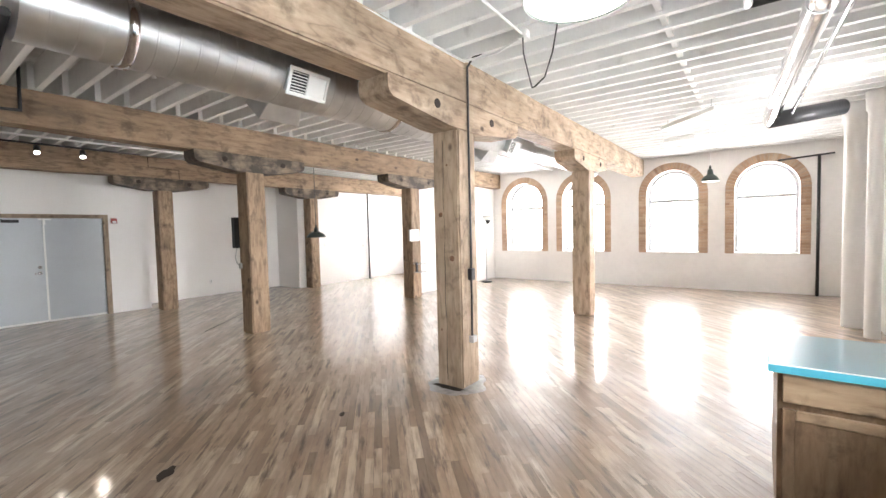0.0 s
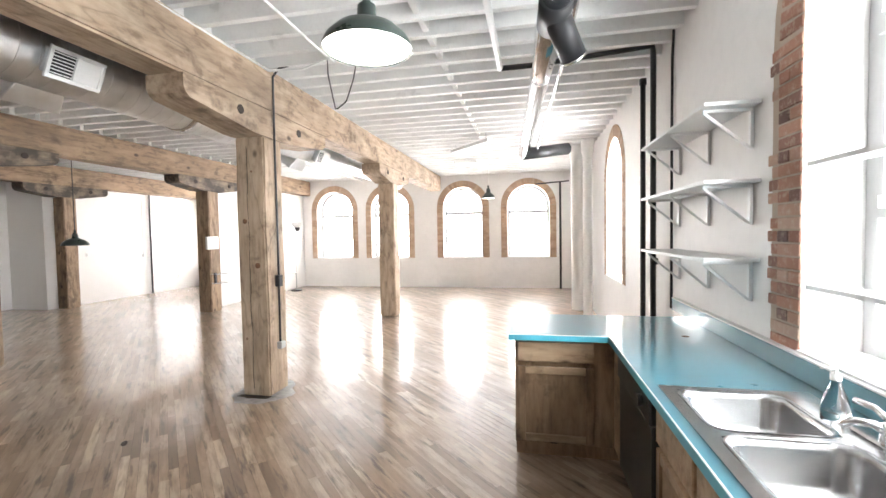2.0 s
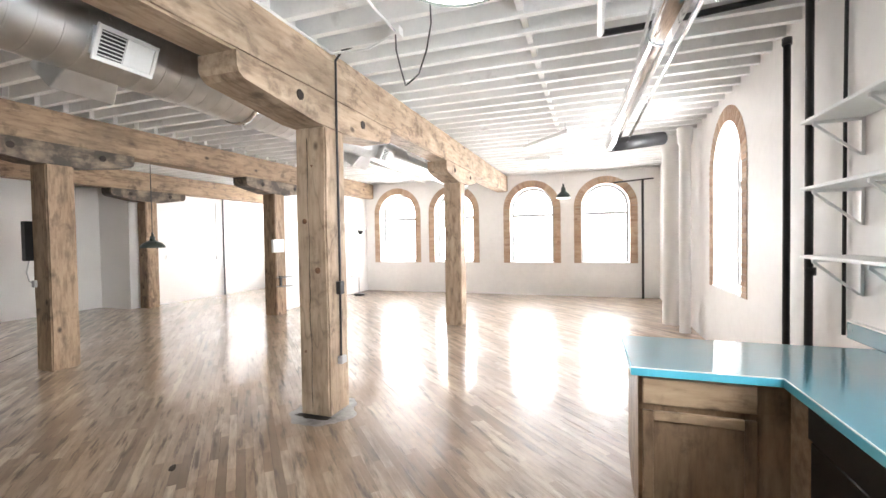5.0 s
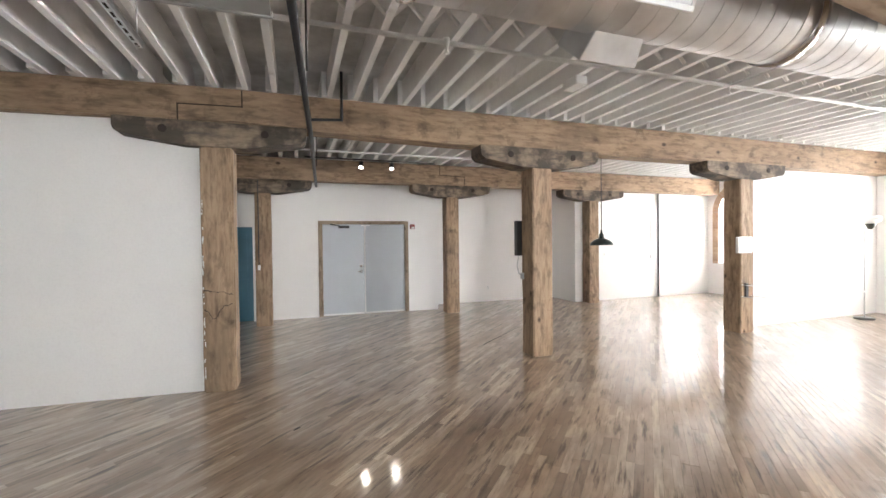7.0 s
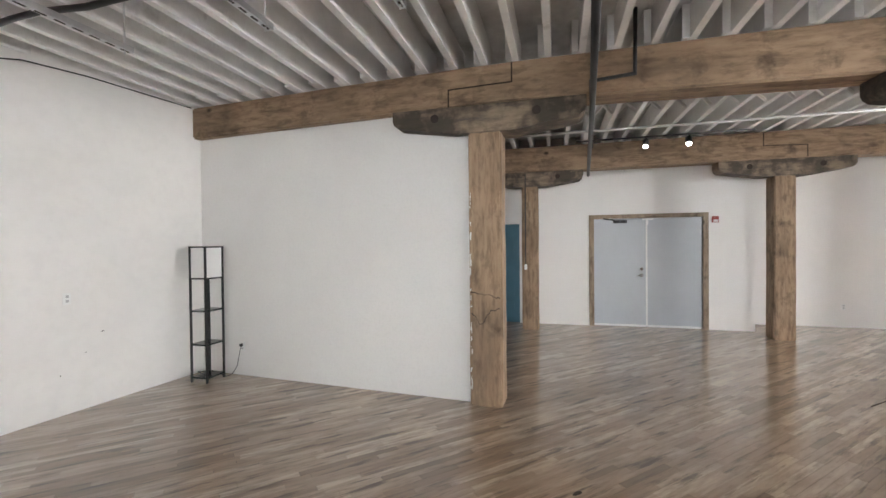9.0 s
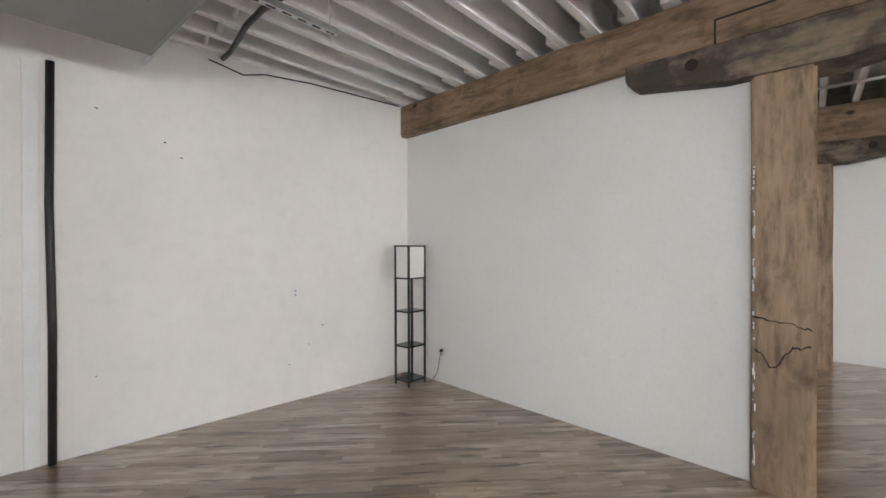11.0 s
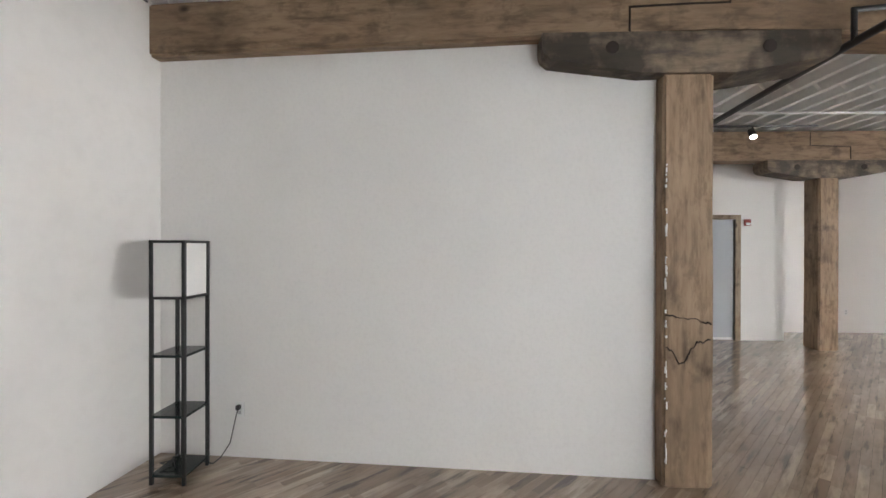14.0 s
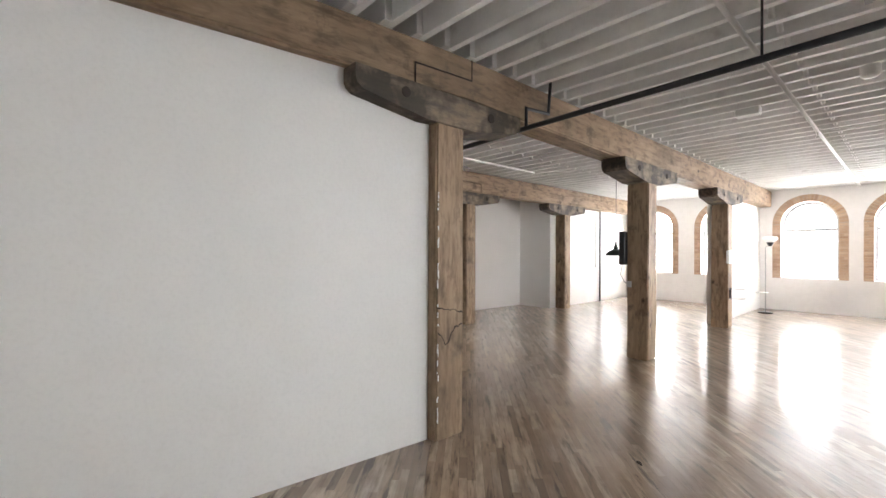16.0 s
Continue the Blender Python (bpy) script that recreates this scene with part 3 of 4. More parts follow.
outlet((xw(-3.3) + 0.004, -3.32, 0.36, 1, 0), "white wall outlet with a black plug")
outlet((XALC + 0.004, 5.55, 0.38, 1, 0), "white wall outlet in the recess")
outlet((XNW + 0.004, 8.55, 1.25, 1, 0), "white wall switch beside timber post")
outlet((-5.6, ys(-5.6) + 0.004, 1.12, 0, 1), "faded white wall outlet with scuffs")
outlet((XNW + 0.004, 11.4, 0.4, 1, 0), "white wall outlet on the far wall")
outlet((XNW + 0.004, 11.0, 1.9, 1, 0), "white wall plate on the far wall")

# ---- shelf floor lamp in the corner ----
SX0, SX1, SY0, SY1 = -6.925, -6.642, -3.728, -3.487
shelf = thing("shelf_lamp", "black framed shelf floor lamp with white shade", "floor lamp", at=(-6.77, -3.65, 0))
for px in (SX0, SX1 - 0.022):
    for py in (SY0, SY1 - 0.022):
        blocky("leg", [(px, px + 0.022, py, py + 0.022, 0, 1.615)], M_BLACKMETAL, shelf, "", 0.002)
for z in (0.05, 0.44, 0.84):
    blocky("shelf_board", [(SX0 + 0.004, SX1 - 0.004, SY0 + 0.004, SY1 - 0.004, z, z + 0.018)], M_GREENDARK, shelf, "dark smoked shelf board", 0.002)
for z in (1.225, 1.597):
    bm = bmesh.new()
    for a in ((SX0, SX1, SY0, SY0 + 0.02), (SX0, SX1, SY1 - 0.02, SY1), (SX0, SX0 + 0.02, SY0, SY1), (SX1 - 0.02, SX1, SY0, SY1)):
        box(bm, *a, z, z + 0.018)
    part("rail", bm, M_BLACKMETAL, shelf)
blocky("shade", [(SX0 + 0.012, SX1 - 0.012, SY0 + 0.012, SY1 - 0.012, 1.24, 1.598)], M_SHADE, shelf, "white paper lamp shade")
bm = bmesh.new()
tube(bm, [(SX0 + 0.03, SY0 + 0.05, 1.2), (SX0 + 0.035, SY0 + 0.06, 0.6), (SX0 + 0.03, SY0 + 0.05, 0.08), (SX0 - 0.005 + 0.02, SY1 + 0.03, 0.012), (xw(-3.3) + 0.05, -3.44, 0.02), (xw(-3.3) + 0.03, -3.38, 0.12), (xw(-3.3) + 0.03, -3.34, 0.3), (xw(-3.3) + 0.03, -3.32, 0.38)], 0.004, 6)
box(bm, xw(-3.3) + 0.012, xw(-3.3) + 0.045, -3.335, -3.305, 0.365, 0.4, 0.004)
part("cord", bm, M_BLACK, shelf, "black power cord with plug")
bm = bmesh.new()
tube(bm, [(SX0 + 0.02, SY0 + 0.02, 0.075), (-6.84, -3.7, 0.09), (-6.72, -3.6, 0.08), (-6.74, -3.72, 0.1), (-6.82, -3.66, 0.085)], 0.004, 6)
part("cord", bm, M_BLACK, shelf, "loose coil of cord")

# ---- things on the posts ----
scarf = bmesh.new()
tube(scarf, [(-6.752, -0.566, 2.97), (-6.752, -0.566, 3.16), (-6.732, -0.2, 3.165), (-6.73, 0.07, 3.17), (-6.73, 0.07, 3.36)], 0.007, 5)
tagged(part("scarf_joint", scarf, M_CRACK), "dark open scarf joint line in beam", "joint")
scarf = bmesh.new()
tube(scarf, [(-10.538, 3.7, 3.37), (-10.538, 3.7, 3.14), (-10.538, 4.3, 3.12), (-10.538, 4.3, 2.93)], 0.006, 5)
tagged(part("scarf_joint", scarf, M_CRACK), "dark open scarf joint line in beam", "joint")
crack = bmesh.new()
X = -6.711
r2 = random.Random(11)
for run in (((0.0, 1.135), (0.3, 1.115), (0.62, 1.11), (0.85, 1.085), (1.0, 1.08)), ((0.0, 0.925), (0.12, 0.9), (0.28, 0.82), (0.42, 0.835), (0.52, 0.9), (0.66, 0.955), (0.8, 0.96), (1.0, 0.985))):
    pts = []
    for (u0, z0), (u1, z1) in zip(run, run[1:]):
        pts += [(X, -0.345 + 0.3 * (u0 + (u1 - u0) * i / 4), z0 + (z1 - z0) * i / 4 + r2.uniform(-0.008, 0.008)) for i in range(4)]
    tube(crack, pts, 0.0045, 5, radii=[r2.uniform(0.002, 0.0065) for p in pts])
part("crack", crack, M_CRACK, post_w, "jagged dark crack")
bm = bmesh.new()
r2 = random.Random(9)
for i in range(46):
    z = r2.uniform(0.15, 2.3)
    h = r2.uniform(0.008, 0.05)
    yy = -0.354 + r2.uniform(0, 0.012)
    box(bm, X - 0.003, X + 0.0015, yy, yy + r2.uniform(0.004, 0.012), z, z + h)
tagged(part("paint_fleck", bm, M_WHITE, post_w, "flecks of white paint"), "flecks of white paint", kind="stuff")
bm = bmesh.new()
pts = [(-2.62 + 0.018 * noise.noise(Vector((i * 0.13, 2.0, 0))) + 0.006 * noise.noise(Vector((i * 0.7, 5.0, 0))), 3.6, 0.08 + i * 0.045) for i in range(56)]
tube(bm, pts, 0.0035, 5)
part("crack", bm, M_CRACK, post_a, "long drying crack")
for kx, kz, kr in ((-2.66, 1.8, 0.026), (-2.53, 1.35, 0.03), (-2.57, 2.3, 0.012), (-2.68, 0.6, 0.014)):
    bm = bmesh.new()
    lathe(bm, [(0.001, 0.006), (kr * 0.7, 0.006), (kr, 0.0)], seg=14, matrix=Matrix.Translation((kx, 3.596, kz)) @ Matrix.Rotation(radians(90), 4, "X"))
    part("knot", bm, M_KNOT, post_a, "reddish brown wood knot")

conduit = thing("conduit", "thin black conduit with switch box down a timber post", "conduit", at=(-2.42, 3.76, 0.5))
bm = bmesh.new()
tube(bm, [(-2.2, 3.76, 3.38), (-2.33, 3.76, 3.36), (-2.4, 3.76, 3.28), (-2.405, 3.76, 2.5), (-2.405, 3.765, 1.6), (-2.405, 3.755, 0.52)], 0.011, 8)
part("pipe", bm, M_BLACK, conduit)
blocky("switch_box", [(-2.425, -2.375, 3.72, 3.79, 1.12, 1.24)], M_BLACK, conduit, "black switch box", 0.006)
blocky("outlet_box", [(-2.425, -2.37, 3.72, 3.8, 0.47, 0.54)], M_GREY, conduit, "grey outlet box", 0.006)
bm = bmesh.new()
lathe(bm, [(0.001, 0.004), (0.27, 0.004), (0.33, 0.002), (0.345, 0.0)], (-2.59, 3.74, 0.001), 72)
for v in bm.verts:
    d = noise.noise(v.co * 5) * 0.22 + noise.noise(v.co * 13) * 0.07 + 0.92
    v.co.x, v.co.y = -2.59 + (v.co.x + 2.59) * d, 3.74 + (v.co.y - 3.74) * d
tagged(part("floor_patch", bm, M_PLATE), "worn grey patch round the foot of a post", "stain")

bm = bmesh.new()
lathe(bm, [(0.001, 0.002), (0.09, 0.002), (0.13, 0.0)], (-2.62, 3.5, 0.006), 56)
for v in bm.verts:
    d = noise.noise(v.co * 14) * 0.35 + 1
    v.co.x, v.co.y = -2.6 + (v.co.x + 2.62) * d * 1.35, 3.585 + (v.co.y - 3.5) * d * 0.42
tagged(part("floor_stain", bm, M_CRACK), "black stain on floor before a post", "stain")

for sx, sy, sr in ((-3.33, 1.227, 0.055), (-5.44, 0.6, 0.022), (-3.05, 2.55, 0.03)):
    bm = bmesh.new()
    lathe(bm, [(0.001, 0.0015), (sr * 0.8, 0.0015), (sr, 0.0)], (0, 0, 0), 22)
    for v in bm.verts:
        d = 1 + 0.55 * noise.noise(v.co * 24 + Vector((sx, sy, 0)))
        p = Matrix.Rotation(PLANK_TURN, 3, "Z") @ Vector((v.co.x * d * 1.7, v.co.y * d * 0.75, 0))
        v.co.x, v.co.y, v.co.z = sx + p.x, sy + p.y, v.co.z + 0.001
    tagged(part("floor_stain", bm, M_CRACK), "black burnt stain on hardwood floor strips", "stain")

blackbox = thing("wall_heater_box", "narrow black box with cable on timber post", "electrical box", at=(-7.03, 3.8, 1.42))
blocky("body", [(-7.06, -6.967, 3.66, 3.9, 1.42, 1.93)], M_BLACKMETAL, blackbox, "", 0.008)
bm = bmesh.new()
tube(bm, [(-7.03, 3.72, 1.42), (-7.05, 3.7, 1.27), (-6.98, 3.69, 1.16), (-6.94, 3.715, 1.13)], 0.008, 6)
part("cable", bm, M_GREY, blackbox)
blocky("junction_box", [(-6.95, -6.89, 3.695, 3.732, 1.08, 1.17)], M_GREY, blackbox, "grey junction box", 0.005)

panel = thing("white_control_panel", "white plastic panel box on timber post", "control panel", at=(-6.62, 7.85, 1.5))
blocky("body", [(-6.652, -6.59, 7.66, 8.0, 1.38, 1.66)], M_WHITE, panel, "", 0.012)
blocky("mark", [(-6.59, -6.587, 7.8, 7.87, 1.47, 1.49)], M_GREY, panel, "grey printed mark")
rack = thing("post_rack", "thin metal rack holder on timber post", "rack", at=(-6.6, 7.95, 0.8))
blocky("backplate", [(-6.652, -6.62, 7.88, 7.94, 0.62, 0.86)], M_BLACK, rack, "black back plate", 0.004)
for z in (0.64, 0.84):
    bm = bmesh.new()
    tube(bm, [(-6.63, 7.78, z), (-6.38, 7.78, z), (-6.38, 8.02, z), (-6.63, 8.02, z)], 0.006, 6)
    part("wire_hoop", bm, M_GREY, rack)
rod = thing("post_cable", "thin dark cable with a white switch on post", "cable", at=(-10.56, -0.08, 1.2))
bm = bmesh.new()
tube(bm, [(-10.56, -0.08, 2.9), (-10.56, -0.08, 2.0), (-10.562, -0.08, 1.22)], 0.009, 6)
part("cable", bm, M_BLACK, rod)
blocky("switch", [(-10.575, -10.54, -0.105, -0.055, 1.12, 1.22)], M_WHITE, rod, "white switch", 0.005)


# ---- overhead services ----
def sloped(pts, r, name, material, label, category, seg=12, parent=None):
    bm = bmesh.new()
    tube(bm, pts, r, seg)
    ob = part(name, bm, material, parent)
    return ob if parent is not None else tagged(ob, label, category)


DX, DZ, DR = -3.4, 3.03, 0.255
duct = thing("spiral_duct", "large galvanised spiral air duct under the joists", "duct", at=(DX, 4, DZ))
bm = bmesh.new()
prof, y = [], 0.62
while y < 7.2:
    r = DR if y < 4.35 else (DR - 0.075 if y > 4.6 else DR - 0.075 * (y - 4.35) / 0.25)
    prof += [(r, y), (r, y + 0.118), (r + 0.002, y + 0.12), (r + 0.002, y + 0.128)]
    y += 0.13
prof += [(0.14, y), (0.14, 11.2), (0.001, 11.2)]
lathe(bm, [(0.001, 0.62)] + prof, seg=48, matrix=Matrix.Translation((DX, 0, DZ)) @ Matrix.Rotation(radians(-90), 4, "X"), hard=True)
part("tube", bm, M_STEEL, duct)
for y0 in (1.1, 3.58):
    bm = bmesh.new()
    lathe(bm, [(DR, 0), (DR + 0.016, 0.004), (DR + 0.016, 0.06), (DR, 0.064)], seg=40, matrix=Matrix.Translation((DX, y0, DZ)) @ Matrix.Rotation(radians(-90), 4, "X"))
    part("collar", bm, M_CHROME, duct, "bright joining collar")


def duct_register(y0, side, ang, scale=1.0):
    """A boxed register on the duct's flank: local x outwards."""
    m = Matrix.Translation((DX, y0, DZ)) @ Matrix.Rotation(radians(ang), 4, "Y") @ Matrix.Diagonal((side, 1, 1, 1))
    r = DR * scale
    bm = bmesh.new()
    box(bm, r - 0.07, r + 0.05, -0.18, 0.18, -0.09, 0.09, 0.006)
    for v in bm.verts:
        v.co = m @ v.co
    reg = part("register_box", bm, M_STEEL, duct)
    bm = bmesh.new()
    for a in ((-0.195, 0.195, 0.085, 0.115), (-0.195, 0.195, -0.115, -0.085), (-0.195, -0.17, -0.086, 0.086), (0.17, 0.195, -0.086, 0.086), (-0.015, 0.015, -0.086, 0.086)):
        box(bm, r + 0.045, r + 0.066, a[0], a[1], a[2], a[3], 0.003)
    for v in bm.verts:
        v.co = m @ v.co
    part("register_frame", bm, M_WHITE, reg, "white register frame")
    bm = bmesh.new()
    # black sheet on the closed box, painting the shade of an open throat
    box(bm, r + 0.048, r + 0.053, -0.168, -0.016, -0.083, 0.083)
    for v in bm.verts:
        v.co = m @ v.co
    part("register_dark", bm, M_BLACK, reg, "black sheet standing for the shaded throat behind the slats")
    bm = bmesh.new()
    for i in range(7):
        box(bm, r + 0.054, r + 0.063, -0.168, -0.016, -0.075 + i * 0.024, -0.068 + i * 0.024)
    box(bm, r + 0.05, r + 0.06, 0.016, 0.168, -0.083, 0.083)
    for v in bm.verts:
        v.co = m @ v.co
    part("slats", bm, M_WHITE, reg, "white louvre slats")


duct_register(2.37, 1, 24)
duct_register(6.3, 1, 25, 0.8)
for y0, s in ((2.35, 1.0), (6.0, 0.75)):
    m = Matrix.Translation((DX, y0, DZ)) @ Matrix.Rotation(radians(130), 4, "Y")
    bm = bmesh.new()
    box(bm, DR * s - 0.08, DR * s + 0.12, -0.2, 0.2, -0.14, 0.14, 0.006)
    for v in bm.verts:
        k = 1.0 if v.co.x > DR * s else 0.8
        v.co.y *= k
        v.co = m @ v.co
    part("tap_box", bm, M_STEEL, duct, "galvanised take-off box")
for y0 in (0.9, 3.0, 5.5, 8.5):
    bm = bmesh.new()
    box(bm, DX - 0.012, DX + 0.012, y0, y0 + 0.03, DZ + 0.1, ZDECK)
    part("hanger", bm, M_STEEL, duct, "sheet-metal strap hanger")

sprinkler = thing("sprinkler_pipe", "white painted sprinkler pipe under the joists", "pipe", at=(-4.93, 4, 3.22))
sloped([(-4.93, -0.6, 3.335), (-4.93, 12.3, 3.335)], 0.021, "main_pipe", M_WHITE, "", "", 10, sprinkler)
for y0 in (1.86, 5.2, 8.5, 11.4):
    bm = bmesh.new()
    tube(bm, [(-4.93, y0, 3.33), (-4.93, y0, 3.37)], 0.03, 10)
    lathe(bm, [(0.012, -0.09), (0.03, -0.085), (0.012, -0.06), (0.018, -0.02), (0.03, 0)], (-4.93, y0, 3.33), 12)
    part("sprinkler_head", bm, M_WHITE, sprinkler)
sloped([(-4.93, 5.2, 3.335), (-2.8, 5.2, 3.345)], 0.014, "branch_pipe", M_WHITE, "", "", 8, sprinkler)

west_pipe = thing("sprinkler_pipe", "white painted sprinkler pipe under the joists", "pipe", at=(-9.3, 2, 3.25))
sloped([(-9.6, -1.5, 3.345), (-9.6, 5.0, 3.345)], 0.018, "main_pipe", M_WHITE, "", "", 10, west_pipe)

blackpipe = thing("black_pipe", "black iron pipe hung below the timber beams", "pipe", at=(-6, 0.8, 2.83))
sloped([(-3.3, 0.58, 2.88), (-6.65, 0.8, 2.873), (-10.5, 1.02, 2.8)], 0.026, "long_pipe", M_BLACK, "", "", 12, blackpipe)
sloped([(-6.66, 0.79, 2.87), (-6.66, 0.79, 3.07), (-6.64, 1.15, 3.09), (-6.6, 1.15, 3.64)], 0.017, "riser", M_BLACK, "", "", 10, blackpipe)
for x0, yy in ((-4.7, 0.71), (-8.6, 0.95)):
    sloped([(x0, yy, 2.87), (x0, yy, 3.6)], 0.008, "hanger_rod", M_BLACK, "", "", 8, blackpipe)

boards = thing("hung_ceiling_boards", "grey gypsum boards hung below the joists", "ceiling board", at=(-3.4, -1.6, 3.0))
for a, b in ((-3.6, -2.45), (-2.4, -1.3), (-1.25, -0.4), (-0.35, 0.5)):
    blocky("board", [(-4.18, -2.72, a, b, 2.96, 2.976)], M_BOARD, boards)
for y0 in (-2.425, -1.275, -0.375):
    bm = bmesh.new()
    box(bm, -4.95, -2.7, y0 - 0.021, y0 + 0.021, 2.99, 3.03)
    part("strut_channel", bm, M_STEEL, boards, "slotted steel strut channel")
    bm = bmesh.new()
    for i in range(22):
        box(bm, -4.93 + i * 0.1, -4.87 + i * 0.1, y0 - 0.008, y0 + 0.008, 2.987, 2.989)
    tagged(part("slot_row", bm, M_CRACK, boards, "dark slots"), kind="stuff")
    for x0 in (-4.9, -2.9):
        sloped([(x0, y0, 2.96), (x0, y0, 3.6)], 0.006, "threaded_rod", M_STEEL, "", "", 6, boards)
bm = bmesh.new()
box(bm, -4.21, -4.18, -3.6, 0.51, 2.955, 2.99)
part("edge_trim", bm, M_BOARD, boards, "grey edge trim")
sloped([(-4.92, ys(-4.92) + 0.01, 3.34), (-4.9, -3.95, 3.33), (-4.8, -3.55, 3.28), (-4.7, -3.2, 3.22), (-4.66, -2.86, 3.2), (-4.64, -2.4, 3.15), (-4.66, -2.0, 3.18), (-4.5, -1.6, 3.2), (-4.2, -1.3, 3.2)], 0.022, "armoured_cable", M_BLACK, "black armoured cable hung below the joists", "cable", 10)
sloped([(-4.32, ys(-4.32) + 0.01, 3.12), (-4.34, -3.7, 3.14), (-4.28, -3.55, 3.18), (-4.4, -3.55, 3.2)], 0.014, "loose_wire", M_WHITE, "loose pale wires from the wall", "cable", 8)
riser = thing("wall_riser", "black pipe beside white corner trim on wall", "pipe", at=(-3.75, YS, 1.5))
sloped([(-3.75, ys(-3.75) + 0.03, 0.0), (-3.755, ys(-3.75) + 0.032, 1.0), (-3.74, ys(-3.75) + 0.03, 1.9), (-3.75, ys(-3.75) + 0.03, 2.96)], 0.026, "pipe", M_BLACK, "", "", 12, riser)
blocky("trim_strip", [(-3.69, -3.6, ys(-3.6) - 0.02, ys(-3.6) + 0.02, 0, 2.95)], M_WHITE, riser, "white painted trim strip", 0.003)
bm = bmesh.new()
tube(bm, [(u, ys(u) + 0.01, z) for u, z in ((-6.95, 3.36), (-5.8, 3.34), (-5.3, 3.3), (-5.1, 3.24), (-4.8, 3.3))], 0.007, 6)
tagged(part("wall_cable", bm, M_BLACK), "thin black cable along top of wall", "cable")

# kitchen side services
flue = thing("chrome_flue", "shiny metal flue duct with a black tee", "duct", at=(0.3, 3, 3))
sloped([(0.36, -3.6, 3.1), (0.34, 2.5, 3.03)], 0.085, "flue_tube", M_CHROME, "", "", 24, flue)
sloped([(0.33, 2.62, 3.0), (0.28, 3.6, 3.0), (0.14, 6.1, 2.99), (0.1, 7.0, 2.95)], 0.085, "flue_tube", M_CHROME, "", "", 24, flue)
bm = bmesh.new()
tube(bm, [(0.34, 2.42, 3.04), (0.33, 2.7, 3.0)], 0.105, 24)
tube(bm, [(0.34, 2.56, 3.0), (0.46, 2.74, 2.8)], 0.085, 24)
part("tee", bm, M_BLACK, flue, "glossy black tee fitting")
bm = bmesh.new()
tube(bm, [(0.46, 2.74, 2.8), (0.467, 2.75, 2.788)], 0.09, 24)
part("end_cap", bm, M_CHROME, flue, "bright end cap")
sloped([(0.1, 7.05, 2.95), (0.85, 7.6, 3.1)], 0.1, "black_branch", M_BLACK, "", "", 20, flue)
for y0 in (3.6, 4.8, 6.0):
    bm = bmesh.new()
    xx = 0.28 - 0.056 * (y0 - 3.6)
    tube(bm, [(xx, y0, 3.0), (xx - 0.001, y0 + 0.02, 3.0)], 0.089, 24)
    part("seam_band", bm, M_STEEL, flue, "raised seam band")
sloped([(0.5, 0.5, 3.2), (0.46, 3.4, 3.05), (0.3, 6.8, 2.95)], 0.02, "thin_metal_pipe", M_CHROME, "thin bright pipe beside the flue", "pipe", 10)
sloped([(0.24, 3.2, 3.26), (0.22, 7.2, 3.22)], 0.014, "electrical_conduit", M_WHITE, "white conduit under the joists", "conduit", 8)

vents = thing("vent_pipes", "two black vertical pipes on the wall", "pipe", at=(1.3, 4.3, 0))
sloped([(1.37, 4.3, 0), (1.37, 4.3, 3.36), (1.35, 4.26, 3.42), (0.2, 4.1, 3.28), (-0.1, 4.08, 3.27)], 0.027, "bent_pipe", M_BLACK, "", "", 14, vents)
sloped([(1.38, 4.72, 0), (1.38, 4.72, 3.22)], 0.027, "straight_pipe", M_BLACK, "", "", 14, vents)
for z in (3.2, 1.3):
    bm = bmesh.new()
    tube(bm, [(1.38, 4.72 if z > 3 else 4.3, z), (1.38, 4.72 if z > 3 else 4.3, z + 0.06)], 0.036, 14)
    part("coupling", bm, M_BLACK, vents)
sloped([(-0.1, 4.08, 3.27), (-0.11, 2.9, 3.27), (-0.12, -0.5, 3.28)], 0.028, "drain_pipe", M_WHITE, "white painted pipe under the joists", "pipe", 12)
sloped([(1.44, 3.98, 0.92), (1.44, 3.98, 2.4), (1.44, 3.97, 3.2), (1.43, 3.9, 3.4)], 0.012, "wall_conduit", M_BLACK, "thin dark conduit up the wall", "conduit", 8)
sloped([(1.05, 12.2, 0.0), (1.05, 12.2, 3.05)], 0.03, "corner_pipe", M_BLACK, "dark vertical pipe in the corner", "pipe", 12)
sloped([(0.35, 12.2, 3.0), (1.3, 12.2, 3.06)], 0.02, "corner_branch_pipe", M_BLACK, "dark horizontal pipe near the ceiling", "pipe", 12)


def column(x, y, r, label):
    bm = bmesh.new()
    lathe(bm, [(r, 0), (r, 3.1), (r + 0.02, 3.12), (r + 0.03, 3.3), (r + 0.03, ZB1)], (x, y, 0), 32)
    tagged(part("round_column", bm, M_WHITE), label, "column", "white round columns")


column(1.2, 9.0, 0.16, "thick white painted round column by the wall")
column(1.27, 8.25, 0.085, "slim white painted pipe column by the wall")
sloped([(XNW + 0.04, 10.4, 0), (XNW + 0.04, 10.4, 3.0), (-10.6, 10.4, 3.2)], 0.025, "standpipe", M_BLACK, "black vertical pipe on white wall", "pipe", 10)
sloped([(XNW + 0.02, 10.15, 1.2), (XNW + 0.02, 10.15, 2.8)], 0.009, "cord", M_GREY, "thin cord down the white wall", "cable", 6)
blocky_switch = blocky("cord_switch", [(XNW, XNW + 0.03, 10.12, 10.18, 1.1, 1.2)], M_GREY, None, "", 0.005)
tagged(blocky_switch, "small grey switch at the end of a cord", "switch")


bm = bmesh.new()
tube(bm, [(-7.6, 3.4, 0.001), (-8.6, 4.6, 0.001)], 0.006, 5)
